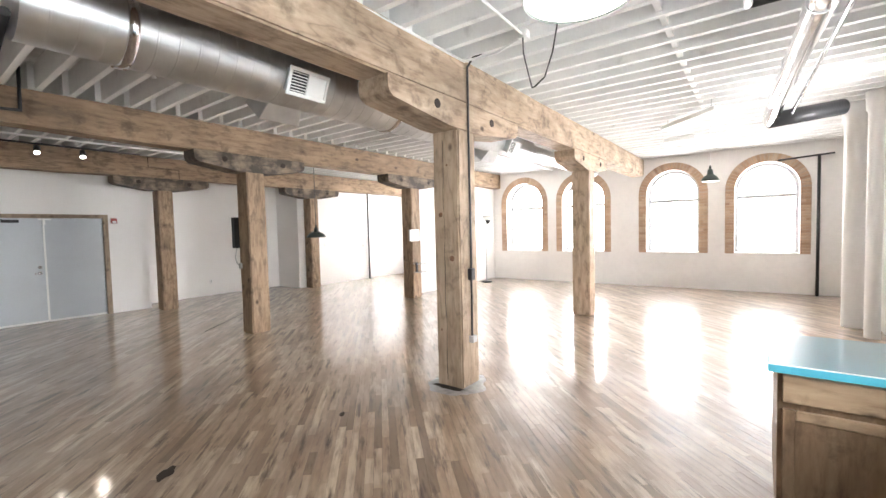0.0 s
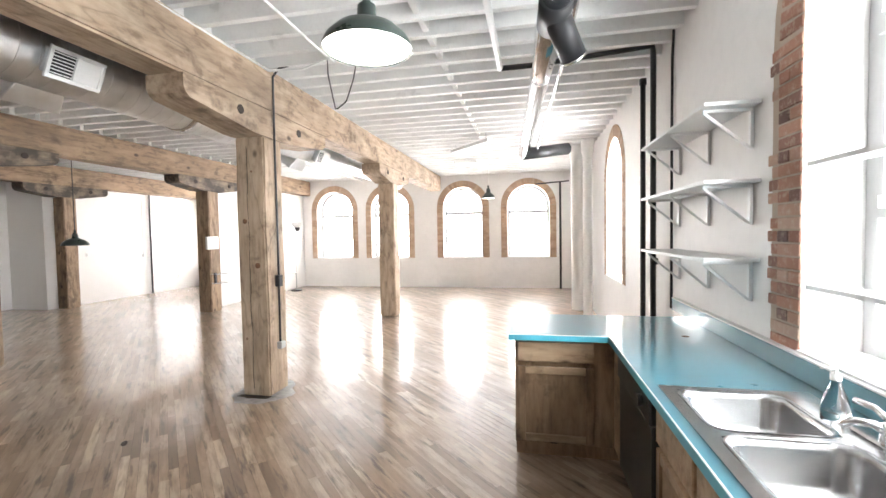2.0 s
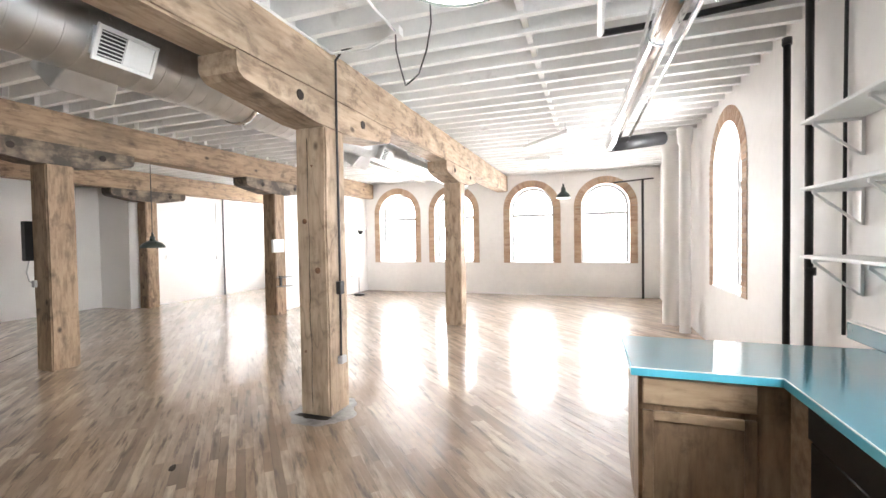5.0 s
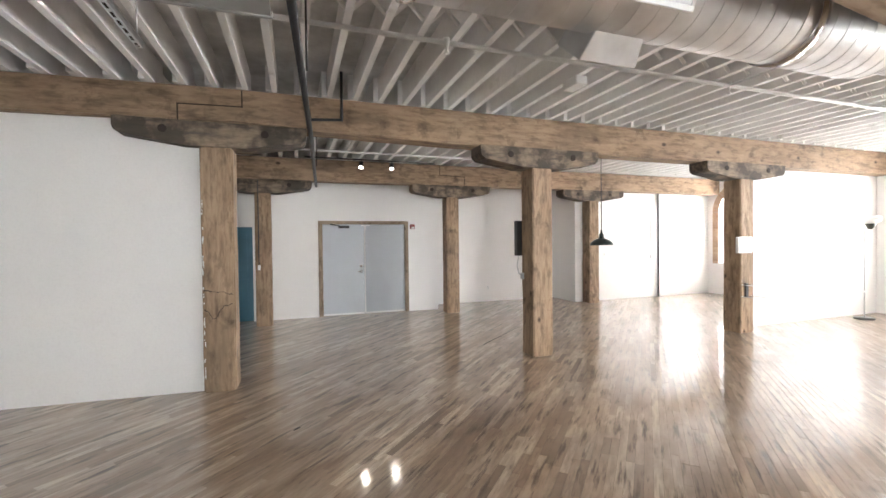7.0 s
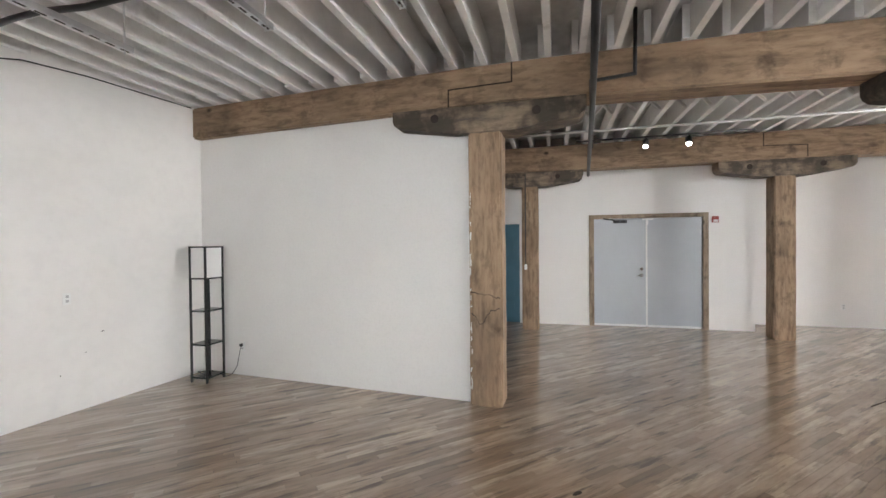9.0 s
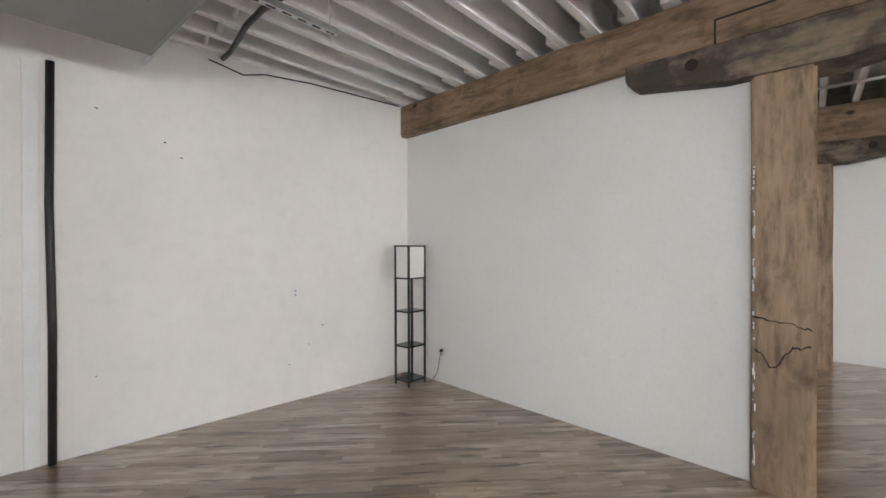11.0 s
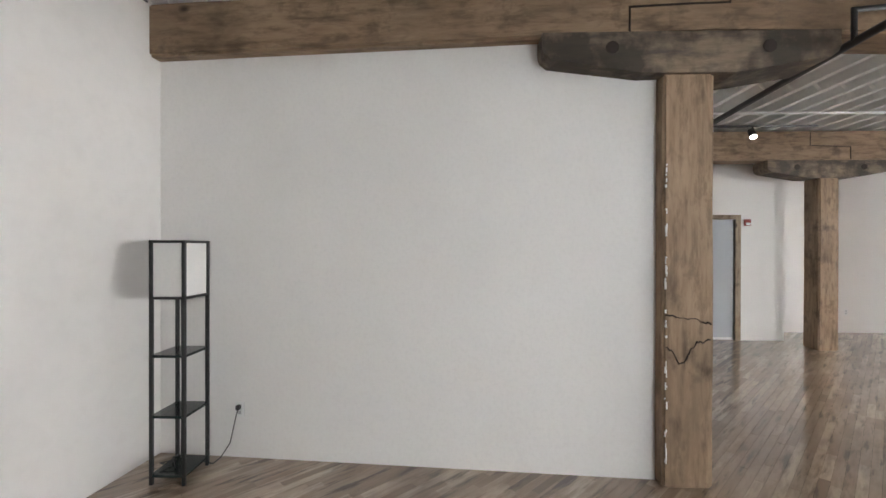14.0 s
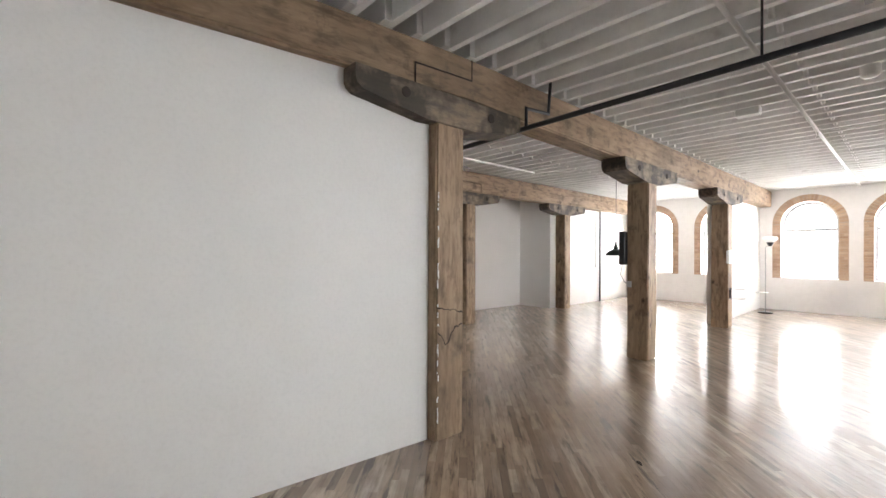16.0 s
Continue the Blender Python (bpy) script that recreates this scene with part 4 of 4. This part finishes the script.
tagged(part("floor_groove", bm, M_CRACK), "dark joint line across the floor strips", "floor joint")

# ---- lamps ----
def pendant(x, y, z, r, label, top, lit):
    t = thing("pendant_lamp", label, "pendant lamp", "pendant lamps", (x, y, z))
    bm = bmesh.new()
    lathe(bm, [(r, 0), (r * 1.01, 0.012), (r * 0.93, 0.05), (r * 0.7, 0.1), (r * 0.35, 0.135), (0.05, 0.15), (0.045, 0.22), (0.02, 0.24), (0.018, 0.3)], (x, y, z), 40)
    part("shade", bm, M_GREEN, t)
    bm = bmesh.new()
    lathe(bm, [(0.001, 0.006), (r * 0.96, 0.006), (r * 0.985, 0.014), (r * 0.9, 0.048), (r * 0.6, 0.09), (0.001, 0.12)], (x, y, z), 40)
    part("diffuser", bm, M_LAMP if lit else M_WHITE, t, "glowing white diffuser" if lit else "white enamel inside")
    bm = bmesh.new()
    tube(bm, [(x, y, z + 0.28), (x, y, top)], 0.007, 8)
    part("stem", bm, M_WHITE if r < 0.2 else M_BLACK, t)
    return t


pendant(-0.63, 1.85, 2.58, 0.225, "dark green enamel pendant lamp, lit white below", ZDECK, True)
pendant(-0.73, 9.5, 2.42, 0.15, "small dark green pendant lamp near arched windows", ZDECK, True)
pendant(-8.4, 6.35, 1.53, 0.22, "low hanging black pendant lamp", ZDECK, False)

bm = bmesh.new()
tube(bm, [(-1.7, 3.58, 3.33), (-1.66, 3.5, 3.15), (-1.5, 3.25, 2.86), (-1.38, 3.05, 2.68), (-1.3, 2.92, 2.64), (-1.24, 2.95, 2.7), (-1.22, 3.05, 2.9), (-1.28, 3.3, 3.2), (-1.3, 3.34, 3.4)], 0.006, 6)
tagged(part("hanging_wire", bm, M_BLACK), "loop of thin black wire below the joists", "cable")
bm = bmesh.new()
tube(bm, [(-2.5, 0.2, 3.345), (-2.46, 1.5, 3.342), (-2.43, 3.0, 3.338), (-2.4, 3.7, 3.32), (-2.05, 3.75, 3.33), (-1.7, 3.6, 3.34)], 0.011, 6)
tube(bm, [(-1.7, 3.6, 3.34), (-1.66, 1.9, 3.34), (-1.62, 0.0, 3.34)], 0.011, 6)
box(bm, -1.74, -1.66, 3.56, 3.64, 3.31, 3.38)
tagged(part("ceiling_conduit", bm, M_WHITE), "white electrical conduit along joists to a beam", "conduit")

tube_light = thing("strip_light", "white fluorescent strip light hung under joists", "ceiling light", at=(-0.9, 7.7, 3.25))
bm = bmesh.new()
box(bm, -0.62, 0.62, -0.06, 0.06, 0, 0.07, 0.01)
for v in bm.verts:
    v.co = Matrix.Translation((-0.9, 7.75, 3.24)) @ Matrix.Rotation(radians(-48), 4, "Z") @ v.co
part("housing", bm, M_WHITE, tube_light)
for s in (-0.5, 0.5):
    sloped([(-0.9 + s * 0.67, 7.75 - s * 0.74, 3.3), (-0.9 + s * 0.67, 7.75 - s * 0.74, 3.6)], 0.006, "hanger_rod", M_GREY, "", "", 6, tube_light)
heater = thing("ceiling_panel_light", "flat white square fixture under the joists", "ceiling light", at=(-1.3, 9.9, 3.28))
blocky("body", [(-1.55, -1.0, 9.7, 10.1, 3.28, 3.372)], M_WHITE, heater, "", 0.012)
smoke = thing("ceiling_box", "small white fixture box under the joists", "ceiling fixture", at=(-5.4, 3.5, 3.2))
blocky("body", [(-5.5, -5.25, 3.42, 3.56, 3.28, 3.372)], M_WHITE, smoke, "", 0.01)
det = thing("smoke_detector", "round white smoke detector under the joists", "smoke detector", at=(-4.3, 2.9, 3.2))
bm = bmesh.new()
lathe(bm, [(0.001, -0.05), (0.05, -0.048), (0.07, -0.03), (0.075, 0.06)], (-4.3, 2.9, 3.31), 24)
part("body", bm, M_WHITE, det)
track = thing("track_light", "black track with two lit spotlights under joists", "track light", at=(-10.0, 2.0, 3.2))
sloped([(-10.05, 0.8, 3.3), (-10.05, 3.4, 3.3)], 0.016, "track", M_BLACK, "", "", 8, track)
for y0 in (1.88, 2.5):
    bm = bmesh.new()
    tube(bm, [(-10.05, y0, 3.3), (-10.05, y0, 3.22)], 0.012, 8)
    tube(bm, [(-10.08, y0, 3.25), (-10.0, y0 - 0.02, 3.14)], 0.045, 16)
    spot = part("spot_head", bm, M_BLACK, track)
    bm = bmesh.new()
    lathe(bm, [(0.001, 0.012), (0.03, 0.008), (0.042, 0.0)], seg=16, matrix=look((-9.997, y0 - 0.021, 3.136), (-10.08, y0, 3.25)) @ Matrix.Rotation(0, 4, "X"))
    part("bulb", bm, M_SPOT, spot, "glowing bulb")
    beam_lamp = new("spot_light", bpy.data.lights.new("spot_light", "SPOT"))
    beam_lamp.data.energy, beam_lamp.data.spot_size, beam_lamp.data.spot_blend = 10, radians(130), 1.0
    beam_lamp.data.color, beam_lamp.data.shadow_soft_size = (1.0, 0.9, 0.78), 0.05
    beam_lamp.matrix_world = look((-9.97, y0 - 0.026, 3.1), (-9.0, y0 - 0.2, 0.0))

# floor lamp with a side tray
lamp = thing("floor_lamp", "slim floor lamp with bowl head and side tray", "floor lamp", at=(-6.66, 11.25, 0))
bm = bmesh.new()
lathe(bm, [(0.001, 0.035), (0.15, 0.035), (0.16, 0.025), (0.16, 0.0), (0.001, 0.0)], (-6.66, 11.25, 0), 28)
part("base", bm, M_BLACKMETAL, lamp, "round black base")
sloped([(-6.66, 11.25, 0.03), (-6.66, 11.25, 1.72), (-6.64, 11.22, 1.78), (-6.58, 11.2, 1.8)], 0.012, "pole", M_GREY, "", "", 10, lamp)
bm = bmesh.new()
lathe(bm, [(0.03, -0.02), (0.06, 0.03), (0.085, 0.09)], (-6.55, 11.2, 1.8), 24)
part("head", bm, M_BLACKMETAL, lamp, "black lamp head")
bm = bmesh.new()
lathe(bm, [(0.085, 0.09), (0.15, 0.14), (0.17, 0.2), (0.13, 0.24), (0.001, 0.25)], (-6.55, 11.2, 1.8), 24)
part("shade", bm, M_SHADE, lamp, "white bowl shade")
bm = bmesh.new()
lathe(bm, [(0.001, 0), (0.14, 0), (0.145, 0.012), (0.001, 0.014)], (-6.7, 11.1, 0.55), 24)
part("tray", bm, M_WHITE, lamp, "pale round tray")

# ---- kitchen ----
CX, CZ = 0.70, 0.915
counter = thing("countertop", "teal laminate countertop with bright teal edge", "countertop", at=(0.7, 2.5, 0.9))
SK = (0.79, 1.255, 0.97, 1.87)
for b in ((0.02, XE - 0.002, 2.83, 3.6), (CX, SK[0] + 0.01, -1.2, 2.83), (SK[1] - 0.01, XE - 0.002, -1.2, 2.83), (SK[0] + 0.01, SK[1] - 0.01, SK[3] - 0.01, 2.83), (SK[0] + 0.01, SK[1] - 0.01, -1.2, SK[2] + 0.01)):
    blocky("slab", [(*b, CZ - 0.04, CZ)], M_COUNTER, counter)
blocky("front_edge", [(0.016, CX - 0.002, 2.823, 2.8295, CZ - 0.042, CZ - 0.004), (CX - 0.008, CX - 0.0005, -1.2, 2.829, CZ - 0.042, CZ - 0.004), (0.013, 0.0195, 2.83, 3.6, CZ - 0.042, CZ - 0.004)], M_EDGE, counter, "bright teal front edge")
blocky("edge_line", [(0.016, CX, 2.824, 2.83, CZ - 0.003, CZ + 0.0015), (CX - 0.007, CX - 0.001, -1.2, 2.829, CZ - 0.003, CZ + 0.0015)], M_WHITE, counter, "worn pale edge line")
blocky("backsplash", [(XE - 0.04, XE - 0.002, -1.2, 3.9, CZ + 0.001, CZ + 0.11)], M_COUNTER, counter, "", 0.004)
blocky("splash_cap", [(XE - 0.043, XE - 0.002, -1.2, 3.9, CZ + 0.111, CZ + 0.12)], M_WHITE, counter, "white cap strip")
bm = bmesh.new()
lathe(bm, [(0.001, 0.003), (0.02, 0.003), (0.024, 0.0)], (1.2, 2.9, CZ), 16)
part("cable_hole", bm, M_CRACK, counter, "dark round hole")


def cabinet(name_label, body, fronts, normal, toe):
    t = thing("base_cabinet", name_label, "cabinet", "kitchen base cabinets", ((body[0] + body[1]) / 2, (body[2] + body[3]) / 2, 0))
    blocky("body", [body], M_CAB, t, "", 0.002)
    blocky("toe_kick", [toe], M_CAB, t)
    for kind, u0, u1, z0, z1 in fronts:
        d = 0.024

        def front(name, parent, material, a0, a1, b0, b1, e1):
            bm = bmesh.new()
            if normal == "y":
                box(bm, a0, a1, body[2] - e1, body[2] - 0.0005, b0, b1, 0.005)
            else:
                box(bm, body[0] - e1, body[0] - 0.0005, a0, a1, b0, b1, 0.005)
            return part(name, bm, material, parent)
        if kind == "drawer_front":
            front(kind, t, M_CABX, u0, u1, z0, z1, d)
        else:
            w = 0.055
            leaf = front(kind, t, M_CAB, u0 + w - 0.006, u1 - w + 0.006, z0 + w - 0.006, z1 - w + 0.006, 0.012)
            front("stile", leaf, M_CAB, u0, u0 + w, z0, z1, d)
            front("stile", leaf, M_CAB, u1 - w, u1, z0, z1, d)
            front("rail", leaf, M_CABX, u0 + w, u1 - w, z0, z0 + w, d - 0.001)
            front("rail", leaf, M_CABX, u0 + w, u1 - w, z1 - w, z1, d - 0.001)
    return t


cabinet("worn oak base cabinet at the counter's end", (0.0, 0.74, 2.9, 3.56, 0.1, 0.868), [("drawer_front", 0.02, 0.55, 0.705, 0.85), ("cabinet_door", 0.02, 0.55, 0.12, 0.67)], "y", (0.005, 0.78, 2.93, 3.5, 0.0, 0.1))
cabinet("narrow oak filler cabinet beside the dishwasher", (0.705, 1.3, 2.66, 2.895, 0.1, 0.868), [("drawer_front", 2.67, 2.868, 0.12, 0.85)], "x", (0.76, 1.3, 2.66, 2.89, 0.0, 0.1))
cabinet("oak sink cabinet with drawer front and door", (0.705, 1.3, 1.42, 1.9, 0.1, 0.74), [("drawer_front", 1.435, 1.885, 0.655, 0.85), ("cabinet_door", 1.435, 1.885, 0.12, 0.63)], "x", (0.76, 1.3, 1.42, 1.9, 0.0, 0.1))
cabinet("oak sink cabinet with drawer front and door", (0.705, 1.3, 0.94, 1.415, 0.1, 0.74), [("drawer_front", 0.955, 1.4, 0.655, 0.85), ("cabinet_door", 0.955, 1.4, 0.12, 0.63)], "x", (0.76, 1.3, 0.94, 1.415, 0.0, 0.1))
cabinet("oak base cabinet with drawer front and door", (0.705, 1.3, -1.18, 0.935, 0.1, 0.868), [("drawer_front", 0.36, 0.92, 0.69, 0.85), ("cabinet_door", 0.36, 0.92, 0.12, 0.67), ("drawer_front", -0.26, 0.34, 0.69, 0.85), ("cabinet_door", -0.26, 0.34, 0.12, 0.67)], "x", (0.76, 1.3, -1.18, 0.93, 0.0, 0.1))

dish = thing("dishwasher", "black dishwasher with control strip under the counter", "dishwasher", at=(0.95, 2.47, 0))
blocky("body", [(0.71, 1.3, 1.91, 2.65, 0.1, 0.866)], M_BLACKMETAL, dish)
blocky("door", [(0.672, 0.709, 1.915, 2.645, 0.12, 0.7)], M_BLACKMETAL, dish, "dark glossy door", 0.008)
blocky("control_panel", [(0.66, 0.709, 1.915, 2.645, 0.705, 0.862)], M_BLACKMETAL, dish, "black control panel", 0.01)
bm = bmesh.new()
tube(bm, [(0.66, 2.05, 0.785), (0.635, 2.05, 0.785)], 0.03, 18)
part("dial", bm, M_BLACKMETAL, dish, "round black dial")
blocky("kick_plate", [(0.74, 1.3, 1.915, 2.645, 0.0, 0.1)], M_BLACK, dish)

sink = thing("kitchen_sink", "double-bowl brushed stainless steel sink", "sink", at=(0.95, 1.42, 0.9))


def rounded(x0, x1, y0, y1, r, n=5):
    pts = []
    for cx, cy, a in ((x1 - r, y1 - r, 0), (x0 + r, y1 - r, 90), (x0 + r, y0 + r, 180), (x1 - r, y0 + r, 270)):
        pts += [(cx + r * math.cos(radians(a + 90 * i / n)), cy + r * math.sin(radians(a + 90 * i / n))) for i in range(n + 1)]
    return pts


def bowl(x0, x1, y0, y1):
    bm = bmesh.new()
    loops = []
    for inset, z in ((-0.012, CZ + 0.009), (0.0, CZ + 0.006), (0.01, CZ - 0.02), (0.022, CZ - 0.13), (0.045, CZ - 0.155), (0.15, CZ - 0.165)):
        loops.append([bm.verts.new((u, v, z)) for u, v in rounded(x0 + inset, x1 - inset, y0 + inset, y1 - inset, max(0.03, 0.075 - inset * 0.3))])
    for a, b in zip(loops, loops[1:]):
        for i in range(len(a)):
            bm.faces.new((a[i], a[(i + 1) % len(a)], b[(i + 1) % len(b)], b[i])).smooth = True
    bm.faces.new(loops[-1])
    b = part("bowl", bm, M_SINK, sink)
    bm = bmesh.new()
    lathe(bm, [(0.001, 0.002), (0.03, 0.003), (0.045, 0.006), (0.05, 0.0)], ((x0 + x1) / 2, (y0 + y1) / 2, CZ - 0.164), 24)
    part("drain", bm, M_CHROME, b, "chrome drain")


bowl(0.755, 1.16, 1.45, 1.845)
bowl(0.755, 1.16, 1.0, 1.4)
bm = bmesh.new()
for b in ((0.69, 0.757, 0.95, 1.89), (1.158, 1.3, 0.95, 1.89), (0.757, 1.158, 0.95, 1.002), (0.757, 1.158, 1.398, 1.452), (0.757, 1.158, 1.843, 1.89)):
    box(bm, *b, CZ + 0.0005, CZ + 0.007)
part("rim", bm, M_SINK, sink)
faucet = thing("faucet", "chrome single-lever kitchen faucet", "faucet", at=(1.23, 1.44, 0.92))
blocky("deck_plate", [(1.2, 1.265, 1.3, 1.58, CZ + 0.0075, CZ + 0.022)], M_CHROME, faucet, "", 0.006)
bm = bmesh.new()
lathe(bm, [(0.032, 0), (0.03, 0.04), (0.026, 0.07), (0.001, 0.08)], (1.232, 1.44, CZ + 0.022), 20)
part("body", bm, M_CHROME, faucet)
sloped([(1.23, 1.44, CZ + 0.05), (1.19, 1.45, CZ + 0.085), (1.14, 1.47, CZ + 0.085), (1.11, 1.48, CZ + 0.06)], 0.014, "spout", M_CHROME, "", "", 12, faucet)
sloped([(1.235, 1.44, CZ + 0.09), (1.215, 1.49, CZ + 0.125), (1.19, 1.54, CZ + 0.13)], 0.011, "lever", M_CHROME, "", "", 12, faucet)
spray = thing("sink_sprayer", "chrome side sprayer on the sink deck", "sprayer", at=(1.225, 1.19, 0.92))
bm = bmesh.new()
lathe(bm, [(0.036, 0), (0.034, 0.008), (0.02, 0.018), (0.018, 0.05), (0.02, 0.1), (0.016, 0.13)], (1.225, 1.19, CZ + 0.007), 20)
part("stem", bm, M_CHROME, spray)
sloped([(1.225, 1.19, CZ + 0.13), (1.218, 1.2, CZ + 0.14), (1.175, 1.22, CZ + 0.143)], 0.016, "spray_head", M_CHROME, "", "", 12, spray)
soap = thing("soap_bottle", "clear pump soap bottle, partly full", "soap bottle", at=(1.215, 1.7, 0.92))
bm = bmesh.new()
lathe(bm, [(0.001, 0), (0.044, 0.002), (0.046, 0.03), (0.036, 0.085), (0.018, 0.13), (0.016, 0.15)], (1.215, 1.7, CZ + 0.008), 24)
part("bottle", bm, M_CLEAR, soap)
bm = bmesh.new()
lathe(bm, [(0.018, 0.148), (0.018, 0.17), (0.006, 0.172), (0.006, 0.195), (0.001, 0.196)], (1.215, 1.7, CZ + 0.008), 16)
tube(bm, [(1.215, 1.7, CZ + 0.2), (1.17, 1.71, CZ + 0.2)], 0.007, 8)
part("pump", bm, M_WHITE, soap, "white pump top")


bm = bmesh.new()
box(bm, 0.95, 1.01, 1.465, 1.5, CZ - 0.155, CZ - 0.13, 0.006)
tagged(part("sponge", bm, M_EDGE), "small teal sponge lying in the sink bowl", "sponge")

KITCHEN_SHIFT = 0.055
for ob in [o for o in scene.objects if o.parent is None and o.name.split(".")[0] in ("base_cabinet", "dishwasher", "kitchen_sink", "faucet", "sink_sprayer", "soap_bottle")]:
    ob.location.x += KITCHEN_SHIFT


for ob in scene.objects:
    kind = ob.name.split(".")[0]
    if ob.parent is None and kind in ("faucet", "sink_sprayer", "soap_bottle"):
        ob.location.y -= {"faucet": 0.06, "sink_sprayer": 0.05, "soap_bottle": 0.09}[kind]
        ob.location.x += 0.015


def wall_shelf(z, y0, y1):
    t = thing("wall_shelf", "white wall shelf on triangular brackets", "shelf", "kitchen wall shelves", (XE, (y0 + y1) / 2, z))
    blocky("board", [(XE - 0.3, XE - 0.004, y0, y1, z, z + 0.022)], M_WHITE, t, "", 0.003)
    for yy in (y0 + 0.1, (y0 + y1) / 2, y1 - 0.1):
        bm = bmesh.new()
        box(bm, XE - 0.27, XE - 0.004, yy - 0.012, yy + 0.012, z - 0.02, z - 0.001)
        box(bm, XE - 0.022, XE - 0.003, yy - 0.012, yy + 0.012, z - 0.24, z - 0.0205)
        prism(bm, [(XE - 0.27, z - 0.004), (XE - 0.27, z - 0.026), (XE - 0.03, z - 0.235), (XE - 0.008, z - 0.235)], lambda u, v, d: (u, d, v), yy - 0.009, yy + 0.009)
        part("bracket", bm, M_WHITE, t)


for z in (2.35, 1.905, 1.45):
    wall_shelf(z, 2.5, 3.9)
for z in (1.94, 1.35):
    t = thing("window_shelf", "white shelf board across the window reveal", "shelf", "window shelves", (XE + 0.1, 1.32, z))
    blocky("board", [(XE + 0.02, XE + 0.17, 0.52, 2.13, z, z + 0.014)], M_WHITE, t, "", 0.002)
    # added grey strip: the white board's backlit edge, drawn as colour
    blocky("shade_strip", [(XE + 0.012, XE + 0.0195, 0.52, 2.13, z - 0.004, z + 0.016)], M_GREY, t, "grey strip standing for the shelf's shaded front edge")
bm = bmesh.new()
box(bm, XE + 0.225, XE + 0.258, 1.99, 2.02, 1.78, 2.48)
tagged(part("sash_track", bm, M_GREY), "grey metal sash track beside kitchen window", "window track")

# small scuffs and screws on the south wall
r2 = random.Random(21)
for i in range(7):
    bm = bmesh.new()
    x0, z0 = r2.uniform(-6.3, -4.0), r2.choice((r2.uniform(2.3, 3.1), r2.uniform(0.3, 1.0)))
    box(bm, x0, x0 + r2.uniform(0.008, 0.03), ys(x0) - 0.01, ys(x0) + 0.003, z0, z0 + 0.008)
    tagged(part("wall_scuff", bm, M_CRACK), "small dark scuff on white wall", "scuff", "wall scuffs")

# floor strips: the nearest as pieces of their own, the rest joined
PW = 0.06
axis = Vector((math.cos(PLANK_TURN), math.sin(PLANK_TURN), 0))
side = Vector((-axis.y, axis.x, 0))
TURN_M = Matrix.Rotation(PLANK_TURN, 4, "Z")
LENGTHS = [0.3, 0.5, 0.75, 1.05]
strip_meshes = []
for L in LENGTHS:
    bm = bmesh.new()
    box(bm, 0.0008, L - 0.0008, 0.0006, PW - 0.0006, -0.012, 0.0)
    strip_meshes.append(mesh_of("plank", bm, M_PLANK))


def inside(p):
    if not (ys(p.x) < p.y < YN and p.x < XE):
        return False
    if p.x < XDOOR and not (p.x > XALC and 3.86 < p.y < 7.6):
        return False
    return not (p.x < XNW and p.y > 7.6)


verts, faces, near = [], [], 0
r3 = random.Random(77)
row = -int(14 / PW)
while row * PW < 14:
    v0 = row * PW
    u = -16 + r3.uniform(0, 1.2)
    while u < 18:
        k = r3.randrange(4)
        L = LENGTHS[k]
        a = axis * u + side * v0
        mid = axis * (u + L / 2) + side * (v0 + PW / 2)
        if inside(mid) or inside(a) or inside(axis * (u + L) + side * v0):
            m = Matrix.Translation((a.x, a.y, r3.uniform(-0.0008, -0.0003))) @ TURN_M @ Matrix.Rotation(r3.gauss(0, 0.0013), 4, "X") @ Matrix.Rotation(r3.gauss(0, 0.0004), 4, "Y")
            if near < 300 and -5.6 < mid.x < -2.9 and 0.4 < mid.y < 3.4:
                ob = new("plank", strip_meshes[k])
                ob.parent = floor
                ob.matrix_world = m
                near += 1
            else:
                n = len(verts)
                for du in (0.0008, L - 0.0008):
                    for dv in (0.0006, PW - 0.0006):
                        for dz in (-0.012, 0.0):
                            verts.append(m @ Vector((du, dv, dz)))
                for f in ((1, 5, 7, 3), (0, 1, 3, 2), (4, 6, 7, 5), (0, 4, 5, 1), (2, 3, 7, 6)):
                    faces.append([n + j for j in f])
        u += L
    row += 1
me = bpy.data.meshes.new("floor_strips")
me.from_pydata(verts, [], faces)
me.materials.append(M_PLANKS)
strips = new("floor_strips", me)
strips.parent = floor
tagged(strips, "worn varnished hardwood strips", kind="stuff")
